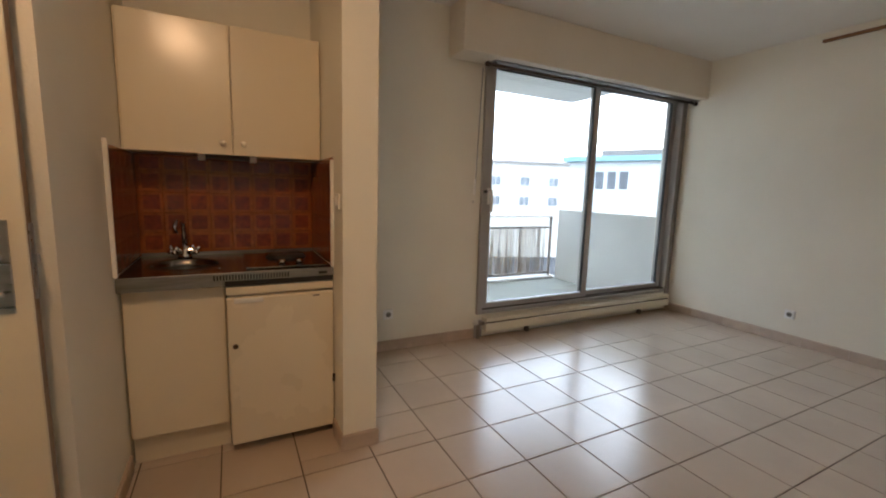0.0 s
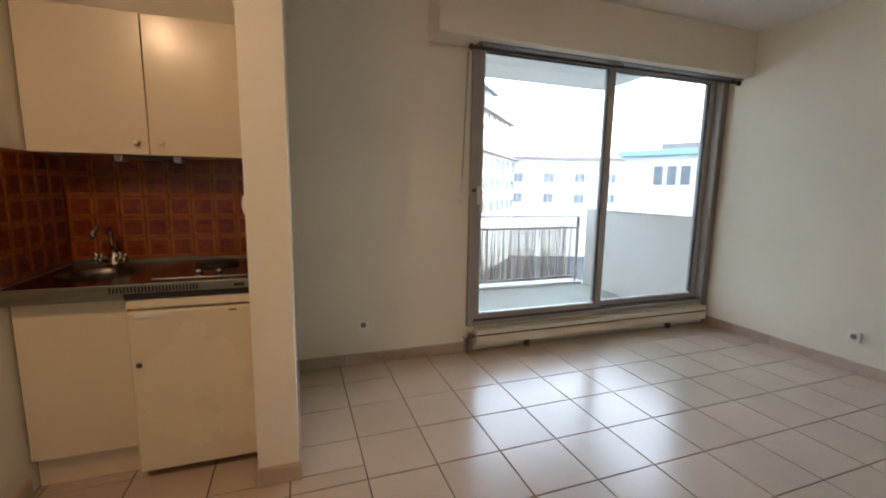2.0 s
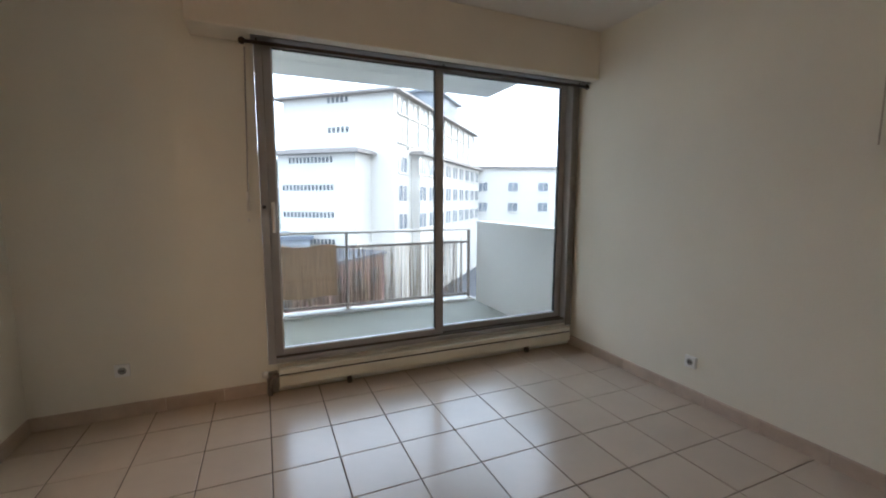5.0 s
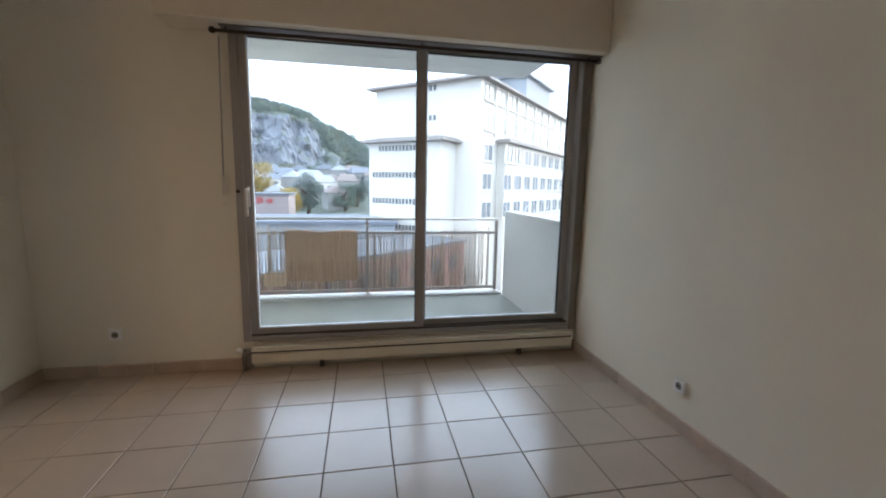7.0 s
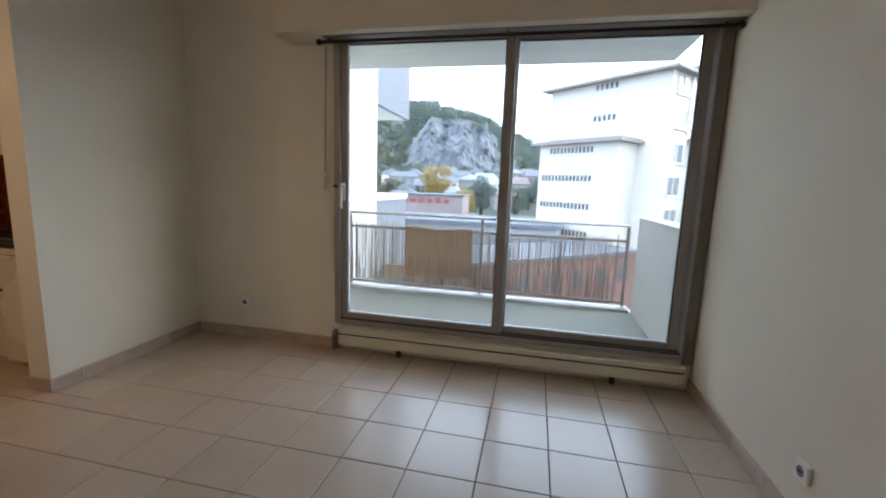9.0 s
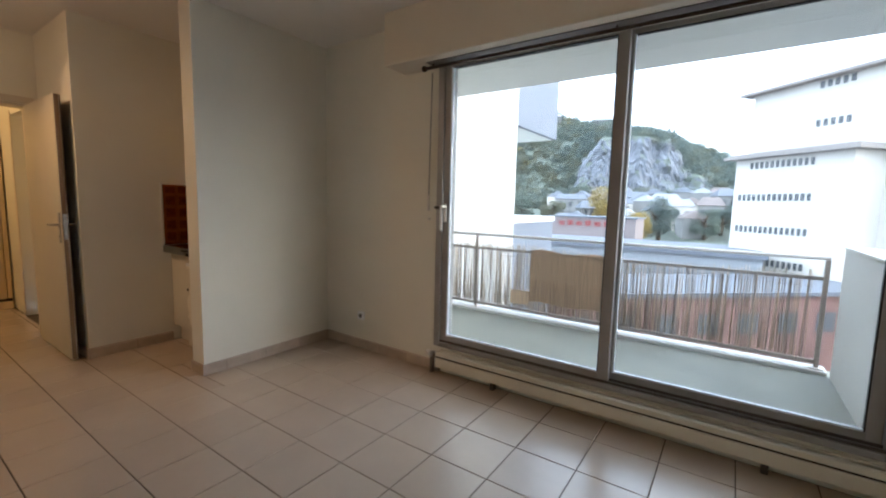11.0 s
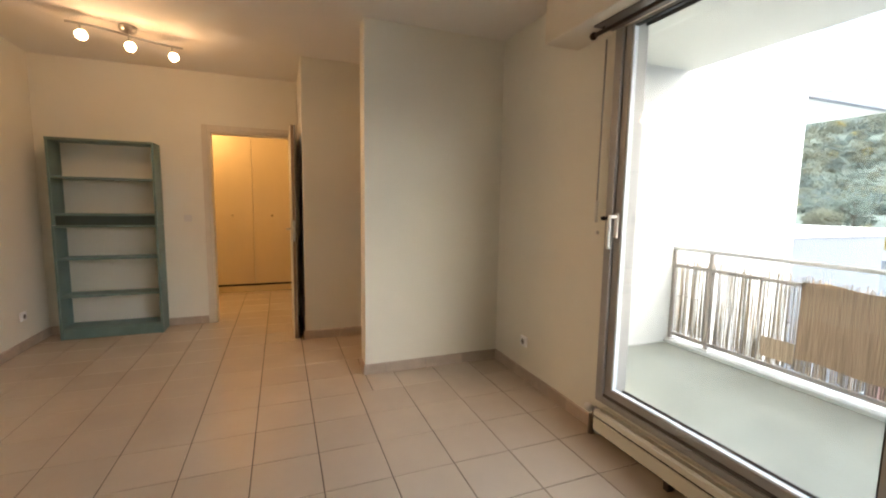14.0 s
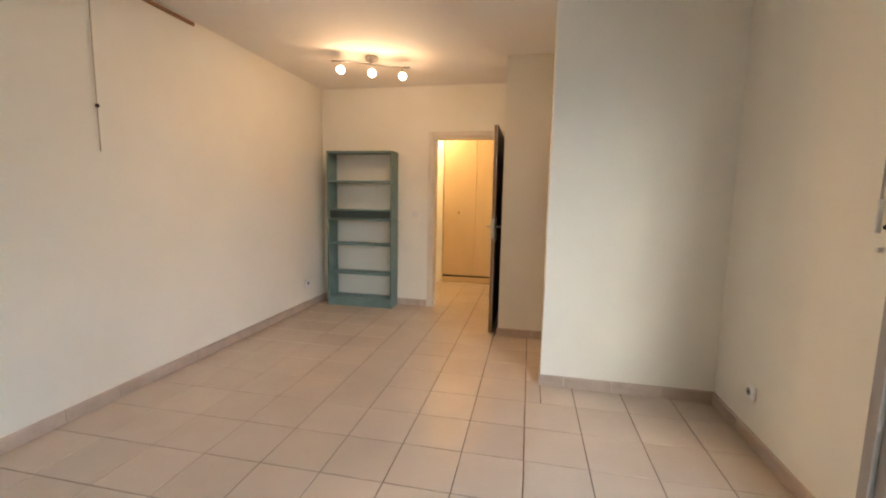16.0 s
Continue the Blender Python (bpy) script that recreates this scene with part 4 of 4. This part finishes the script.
def white_house():
    b = thing("white_building", (21.5, 20.5, -10), "white building with a pale turquoise roof edge", "building")
    u = Vector((0.45, -0.893, 0))
    v = Vector((0.893, 0.45, 0))
    O = Vector((0, 0, 0))
    bm = bmesh.new()
    prism(bm, O, u, v, 0, 16, 0, 12, 0, 13.6)
    part("wall", bm, STUCCO, b)
    bm = bmesh.new()
    prism(bm, O, u, v, -0.4, 16.4, -0.4, 12.4, 13.602, 13.95)
    part("roof_edge", bm, TURQ, b, "pale turquoise roof edge")
    bm = bmesh.new()
    prism(bm, O, u, v, 1.5, 14.5, 2.5, 9.5, 13.96, 14.6)
    part("roof", bm, REDR, b)
    for a in (2.2, 3.0, 3.8, 9.0, 9.8, 10.6):
        window_part(b, O + u * a + Vector((0, 0, 11.7)), u, 0.55, 1.2, -v, False)


white_house()


def low_building(name, loc, w, d, h, roof, label, wall=None, turn=0):
    b = thing(name, loc, label, "building")
    boxpart("wall", (-w / 2, w / 2, 0, d, 0, h), wall or HOUSEW, b, "", 0)
    boxpart("roof", (-w / 2 - 0.3, w / 2 + 0.3, -0.3, d + 0.3, h + 0.002, h + 0.3), roof, b, "", 0)
    b.rotation_euler = (0, 0, radians(turn))
    return b


low_building("low_building", (-6, 36, -10), 22, 9, 7.7, SLATE, "pale low building with a grey flat roof across the street", EDGEG)


def red_building():
    t = thing("red_brick_building", (-4.8, 18.5, -10), "long low red-brown brick building across the street", "building")
    u, v, O = Vector((0.732, 0.681, 0)), Vector((-0.681, 0.732, 0)), Vector((0, 0, 0))
    bm = bmesh.new()
    prism(bm, O, u, v, 0, 21.6, 0, 6, 0, 6.4)
    part("wall", bm, BRICKR, t)
    bm = bmesh.new()
    prism(bm, O, u, v, -0.2, 21.8, -0.25, 6.2, 6.402, 6.65)
    part("roof_edge", bm, SLATE, t)
    for k in range(8):
        window_part(t, u * (1.8 + 2.6 * k) + Vector((0, 0, 4.2)), u, 1.3, 1.2, -v, False)
    # street things below
    for k, (x, y, m) in enumerate(((3.5, 12.5, HOUSEW), (7.0, 15.5, BLUEG), (10.5, 19.0, BRICKR), (13.5, 22, HOUSEW))):
        c = thing("parked_car", (x, y, -10), "small parked car in the street below", "car", "parked cars")
        c.rotation_euler = (0, 0, radians(43))
        bm = bmesh.new()
        box(bm, -2.0, 2.0, -0.85, 0.85, 0.28, 0.85, bevel=0.15)
        part("body", bm, m, c)
        bm = bmesh.new()
        box(bm, -1.2, 1.0, -0.75, 0.75, 0.852, 1.42, bevel=0.2)
        part("cabin", bm, PANE, c)
        for wx in (-1.25, 1.25):
            for wy in (-0.8, 0.8):
                bm = bmesh.new()
                lathe(bm, [(0.1, -0.1), (0.3, -0.1), (0.32, 0), (0.3, 0.1), (0.1, 0.1)], (wx, wy, 0.321), "y", 14)
                part("wheel", bm, GASKET, c)


red_building()


def house(loc, w, d, h, turn, wall, roof):
    b = thing("town_house", loc, "small pale town house with a pitched roof", "house", "town houses below the hill")
    bm = bmesh.new()
    box(bm, -w / 2, w / 2, -d / 2, d / 2, 0, h)
    part("wall", bm, wall, b)
    bm = bmesh.new()
    e = 0.4
    vs = [bm.verts.new(p) for p in ((-w / 2 - e, -d / 2 - e, h), (w / 2 + e, -d / 2 - e, h), (w / 2 + e, d / 2 + e, h), (-w / 2 - e, d / 2 + e, h), (-w / 2 + 1, 0, h + d * 0.32), (w / 2 - 1, 0, h + d * 0.32))]
    for f in ((0, 1, 5, 4), (2, 3, 4, 5), (1, 2, 5), (3, 0, 4), (3, 2, 1, 0)):
        bm.faces.new([vs[i] for i in f])
    part("roof", bm, roof, b)
    for k in range(2):
        for i in (-0.3, 0, 0.3):
            window_part(b, (i * w, -d / 2, 1.2 + k * h * 0.45), (1, 0, 0), 1.1, 1.7, (0, -1, 0), False)
    b.rotation_euler = (0, 0, radians(turn))


EYE = Vector((2.7, -2.7, 0))


def polar(az, r, z=0):
    a = radians(az)
    return Vector((EYE.x - r * math.sin(a), EYE.y + r * math.cos(a), z))


def lerp(x, pts):
    for (a, p), (b, q) in zip(pts, pts[1:]):
        if x <= b:
            return p + (q - p) * max(0, min(1, (x - a) / (b - a)))
    return pts[-1][1]


RIDGE = ((-30, 2.0), (-10, 2.6), (-4, 3.4), (-1, 4.6), (2, 6.2), (5, 7.6), (7, 8.2), (11, 9.2), (14, 9.9), (16, 10.3), (19, 11.3), (22, 12.0), (28, 12.6), (36, 12.0), (60, 9))
CLIFF = ((-30, 0.0), (-4, 0.3), (0, 0.8), (3, 1.6), (5, 3.0), (6, 4.8), (7, 6.6), (9, 7.1), (12, 7.4), (14.5, 7.2), (16, 4.4), (17.5, 2.0), (20, 0.8), (26, 0.2), (60, 0))


def hill_height(az, r):
    ridge = 1.3 + 300 * math.tan(radians(lerp(az, RIDGE)))
    step = 200 * math.tan(radians(lerp(az, CLIFF)))
    base = lerp(r, ((90, -9), (150, 0), (196, 6.5)))
    p = polar(az, r)
    nz = noise.fractal(Vector((p.x, p.y, 3)) * 0.035, 1.0, 2.0, 5)
    shift = 5 * noise.noise(Vector((az * 0.45, 2.0, 0)))
    rr = r + shift
    if rr < 200:
        z = base
    else:
        up = min(1, (rr - 200) / 9.0)
        up = max(0, min(1, up + 0.12 * noise.noise(Vector((az * 0.8, up * 4.0, 1.5))) * (1 - up)))
        z = 6.5 + step * up
        if rr > 209:
            z += (ridge - 6.5 - step) * min(1, (rr - 209) / 91.0) ** 0.8
        if rr > 300:
            z -= (rr - 300) * 0.5
    return z + nz * (0.6 if r < 195 else 1.8)


bm = bmesh.new()
azs = [-28 + 0.25 * k for k in range(int(90 / 0.25))]
rs = [92 + 6 * k for k in range(17)] + [190 + 0.5 * k for k in range(50)] + [216 + 5 * k for k in range(22)]
grid = []
for a in azs:
    row = []
    for r in rs:
        z = hill_height(a, r)
        push = 0.0
        if 192 < r < 216 and z > 7:
            push = 2.2 * noise.fractal(Vector((a * 0.8 + z * 0.06, z * 0.2 - a * 0.2, 5)), 0.6, 2.2, 6) + 0.8 * noise.fractal(Vector((a * 1.7, z * 0.1, 9)), 0.8, 2.1, 4)
        row.append(bm.verts.new(polar(a + 0.35 * push * 0.2, r + push, z)))
    grid.append(row)
for ga, gb in zip(grid, grid[1:]):
    for i in range(len(rs) - 1):
        f = bm.faces.new((ga[i], gb[i], gb[i + 1], ga[i + 1]))
        f.normal_update()
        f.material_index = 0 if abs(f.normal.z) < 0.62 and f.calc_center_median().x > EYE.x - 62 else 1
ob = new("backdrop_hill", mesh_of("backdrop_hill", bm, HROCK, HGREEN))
tagged(ob, "rocky grey cliff and green scrub hill, colours paled for haze", "hill", kind="structure")


def leaf_cloud(bm, rnd, c, rx, rz, n, s, mi=0):
    for _ in range(n):
        while True:
            p = Vector((rnd.uniform(-1, 1), rnd.uniform(-1, 1), rnd.uniform(-1, 1)))
            if 0.25 < p.length < 1:
                break
        p = Vector((p.x * rx, p.y * rx, p.z * rz)) * (0.8 + 0.35 * noise.noise(p * 2.3 + c))
        a = Vector((rnd.uniform(-1, 1), rnd.uniform(-1, 1), rnd.uniform(-1, 1))).normalized() * s
        b = a.orthogonal().normalized() * s * rnd.uniform(0.5, 1)
        q = c + p
        bm.faces.new([bm.verts.new(w) for w in (q - a, q + b, q + a, q - b)]).material_index = mi


def tree(loc, h, w, mat, label, rnd):
    t = thing("tree", loc, label, "tree", "town trees")
    bm = bmesh.new()
    tube(bm, [(0, 0, 0), (0.1, 0, h * 0.3), (0, 0.1, h * 0.6)], w * 0.06, 8, w * 0.03)
    for k in range(5):
        a = k * 1.26
        tube(bm, [(0, 0, h * (0.3 + 0.06 * k)), (w * 0.32 * math.cos(a), w * 0.32 * math.sin(a), h * (0.5 + 0.07 * k))], w * 0.03, 6, w * 0.01)
    part("trunk", bm, BARK, t)
    bm = bmesh.new()
    for k in range(10):
        a = rnd.uniform(0, 6.28)
        leaf_cloud(bm, rnd, Vector((w * 0.27 * math.cos(a), w * 0.27 * math.sin(a), h * rnd.uniform(0.28, 0.85))), w * 0.27, h * 0.17, 420, w * 0.02)
    part("crown", bm, mat, t)


rnd = random.Random(11)
for az, r, h, w, mi, lab in ((13.6, 118, 13, 10, 0, "yellow autumn tree among the houses"), (9.8, 98, 9, 7.5, 0, "yellow autumn tree among the houses"), (7.3, 104, 12, 9, 3, "dark green tree among the houses"),
                             (20, 120, 8, 8, 2, "olive green tree below the hill"), (24, 125, 9, 9, 1, "green tree below the hill"), (22.3, 95, 8, 5, 0, "orange-yellow autumn tree below the hill"), (26.5, 110, 8, 8, 2, "olive green tree below the hill"), (2.6, 112, 8, 7, 1, "green tree among the houses"), (1.0, 120, 9, 8, 3, "dark green tree among the houses")):
    p = polar(az, r)
    tree((p.x, p.y, hill_height(az, r) - 0.3 if r > 92 else -10), h, w, AUT[mi], lab, rnd)
bm = bmesh.new()
for k in range(2600):
    az, r = rnd.uniform(-6, 34), rnd.choice((rnd.uniform(206, 300), rnd.uniform(206, 300), rnd.uniform(150, 198)))
    if 3 < az < 16.5 and 196 < r < 214 and rnd.random() < 0.8:
        continue
    p = polar(az, r, hill_height(az, r) + 0.8)
    s = rnd.choice((1.4, 2.0, 2.6, 3.4, 4.6)) * rnd.uniform(0.8, 1.2)
    mi = (0 if rnd.random() < 0.025 else rnd.choice((1, 1, 2, 2, 2, 3, 3))) if az > 17 or r < 200 else rnd.choice((1, 2, 3, 3, 3))
    leaf_cloud(bm, rnd, p, s, s * 0.85, int(24 + 22 * s), 0.22 + 0.05 * s, mi)
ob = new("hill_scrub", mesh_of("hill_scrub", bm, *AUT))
tagged(ob, "mixed green and autumn scrub on the hill, greens paled for haze", "shrubs", kind="stuff")
for az, r, w, h in [(15.5, 128, 9, 7), (17.8, 140, 12, 8), (12.2, 135, 11, 8), (11.0, 118, 8, 7), (8.9, 140, 12, 8), (5.5, 125, 11, 9), (4.2, 138, 12, 8), (2.2, 130, 10, 9), (0.6, 145, 12, 9), (13.8, 150, 12, 7), (16.4, 152, 10, 7), (10, 156, 11, 7), (6.9, 152, 12, 7), (3.2, 158, 12, 8), (19.5, 150, 9, 7), (18.6, 108, 9, 6), (14.9, 96, 12, 6), (-2, 140, 12, 9), (7.9, 128, 9, 7), (6.2, 140, 9, 7), (12.9, 126, 8, 6), (9.6, 148, 9, 7), (11.6, 166, 9, 7), (8.2, 164, 9, 7), (5.0, 168, 9, 7), (1.4, 160, 9, 8), (3.9, 115, 9, 7), (14.4, 170, 9, 7), (17.0, 118, 8, 6)]:
    p = polar(az, r)
    house((p.x, p.y, hill_height(az, r) - 1.5), w * rnd.uniform(0.55, 0.8), rnd.uniform(5, 7), h * 0.82, rnd.choice((0, 90)) + rnd.uniform(-20, 20) + az, rnd.choice((HOUSEW, FACADE, HOUSEW)), rnd.choice((SLATE, SLATE, SLATE, EDGEG, REDR)))
for az, r, w, d, h in ((14.6, 288, 11, 8, 5), (12.2, 284, 8, 6, 3.6), (20.6, 280, 9, 7, 5)):
    p = polar(az, r)
    house((p.x, p.y, hill_height(az, r) - 2.0), w, d, h, az, HOUSEW, SLATE if az == 12.2 else HOUSEW)
t = thing("red_sign_building", polar(15.2, 84, -10), "pale building with a red lettered frontage", "building")
boxpart("wall", (-8, 8, 0, 8, 0, 9.2), REDW, t, "", 0)
boxpart("roof", (-8.3, 8.3, -0.3, 8.3, 9.202, 9.5), SLATE, t, "", 0)
for k in range(7):
    boxpart("sign_bar", (-6 + 1.7 * k, -4.9 + 1.7 * k, -0.12, -0.02, 7.7, 8.5 + 0.2 * (k % 2)), SIGNR, t, "red sign bar", 0)


# ---- small pieces: skirting, wall tiles, floor tiles ----
def skirting(p0, p1, n, name):
    """Tiles of 0.32 m from p0 to p1, standing out along n."""
    p0, p1, n = Vector((*p0, 0)), Vector((*p1, 0)), Vector((*n, 0))
    d = p1 - p0
    L = d.length
    u = d.normalized()
    base = tagged(new(name), "terracotta-beige tile skirting", "skirting", kind="structure")
    a, rn = 0.0, random.Random(7)
    while a < L - 0.004:
        b = min(a + 0.32, L)
        bm = bmesh.new()
        w = b - a - 0.003
        vs = [bm.verts.new(u * (0 if i == 0 else w) + n * y + Vector((0, 0, z))) for i in (0, 1) for y, z in ((0.0, 0.001), (0.012, 0.001), (0.012, 0.072), (0.007, 0.08), (0.0, 0.08))]
        for k in range(5):
            bm.faces.new((vs[k], vs[(k + 1) % 5], vs[5 + (k + 1) % 5], vs[5 + k]))
        bm.faces.new(vs[4::-1])
        bm.faces.new(vs[5:])
        o = new("skirting_tile", mesh_of("skirting_tile", bm, SKIRT))
        o.parent = base
        o.location = p0 + u * (a + 0.0015)
        a = b


skirting((XP1 + 0.012, YW), (1.195, YW), (0, -1), "baseboard_window")
skirting((XP1, YW), (XP1, YP - 0.012), (1, 0), "baseboard_partition")
skirting((XP1 + 0.012, YP), (XP0, YP), (0, -1), "baseboard_partition_end")
skirting((XP0, YP - 0.012), (XP0, YK - 0.58), (-1, 0), "baseboard_partition_side")
skirting((XR, YW), (XR, YB), (-1, 0), "baseboard_right")
skirting((XR - 0.012, YB), (XD + 0.012, YB), (0, 1), "baseboard_back")
skirting((XD, YB), (XD, YO0 - 0.056), (1, 0), "baseboard_door")
skirting((XK, YJ), (XK, YK - 0.53), (1, 0), "baseboard_kitchen")
skirting((XD + 0.014, YJ), (XK + 0.012, YJ), (0, -1), "baseboard_nook")

S = 0.1045
struct("trim_tile_bed", [(XK + 0.001, XP0 - 0.001, YK - 0.0012, YK - 0.0002, 0.86, 1.384), (XK + 0.0003, XK + 0.0015, YK - 0.568, YK - 0.0013, 0.862, 1.384), (XP0 - 0.0015, XP0 - 0.0003, YK - 0.568, YK - 0.0013, 0.862, 1.384)], SPLASH2, "orange-brown tile joints")
splash_full = splash_tile_mesh(S, S)
for nm, o, rz, n in (("back", (XK + 0.011, YK - 0.0013, 0.88), 0, 8), ("left", (XK + 0.0016, YK - 0.56, 0.88), 90, 5), ("right", (XP0 - 0.0016, YK - 0.012, 0.88), -90, 5)):
    base = tagged(new("trim_splashback_" + nm), "brown and orange glazed wall tiles", "tiles", kind="structure")
    base.matrix_world = pose(*o, 0, 0, rz)
    for j in range(5):
        hgt = S if j < 4 else 0.082
        for i in range(n):
            me = splash_full if j < 4 else splash_top if i else splash_tile_mesh(S, hgt)
            if j == 4 and i == 0:
                splash_top = me
            q = new("wall_tile", me)
            q.parent = base
            q.location = (i * S, 0, j * S)

REGIONS = ((XD - 0.14, XR, YB, YJ), (XK, XR, YJ, YP), (XK, XP0, YP, YK - 0.3), (XP1, XR, YP, YW), (-3.5, XD - 0.14, -3.2, YJ))
TP, TX, TY, J = 0.319, 1.2085, -1.25, 0.0024


def tile_mesh(w, d):
    bm = bmesh.new()
    c = 0.002
    lo = [bm.verts.new(p) for p in ((0, 0, -0.006), (w, 0, -0.006), (w, d, -0.006), (0, d, -0.006))]
    mi = [bm.verts.new(p) for p in ((0, 0, -0.0015), (w, 0, -0.0015), (w, d, -0.0015), (0, d, -0.0015))]
    hi = [bm.verts.new(p) for p in ((c, c, 0), (w - c, c, 0), (w - c, d - c, 0), (c, d - c, 0))]
    for a, b in ((lo, mi), (mi, hi)):
        for k in range(4):
            bm.faces.new((a[k], a[(k + 1) % 4], b[(k + 1) % 4], b[k]))
    bm.faces.new(hi)
    return mesh_of("floor_tile", bm, TILE)


cache = {}
for i in range(-16, 9):
    for j in range(-10, 5):
        cx, cy = TX + TP * i, TY + TP * j
        bits = []
        for a0, a1, b0, b1 in REGIONS:
            q = (max(cx, a0), min(cx + TP, a1), max(cy, b0), min(cy + TP, b1))
            if q[1] - q[0] > 0.004 and q[3] - q[2] > 0.004:
                bits.append(q)
        merged = True
        while merged and len(bits) > 1:
            merged = False
            for p in bits:
                for q in bits:
                    if p is q:
                        continue
                    if abs(p[0] - q[0]) < 1e-6 and abs(p[1] - q[1]) < 1e-6 and abs(p[3] - q[2]) < 1e-6:
                        r = (p[0], p[1], p[2], q[3])
                    elif abs(p[2] - q[2]) < 1e-6 and abs(p[3] - q[3]) < 1e-6 and abs(p[1] - q[0]) < 1e-6:
                        r = (p[0], q[1], p[2], p[3])
                    else:
                        continue
                    bits = [x for x in bits if x is not p and x is not q] + [r]
                    merged = True
                    break
                if merged:
                    break
        for q in bits:
            w, d = round(q[1] - q[0] - 2 * J, 4), round(q[3] - q[2] - 2 * J, 4)
            if w < 0.006 or d < 0.006:
                continue
            if (w, d) not in cache:
                cache[(w, d)] = tile_mesh(w, d)
            o = new("floor_tile", cache[(w, d)])
            o.parent = floor
            o.location = (q[0] + J, q[2] + J, 0)
            o.rotation_euler = (0.0012 * math.sin(i * 7.3 + j * 3.1), 0.0012 * math.cos(i * 5.7 - j * 4.3), 0)
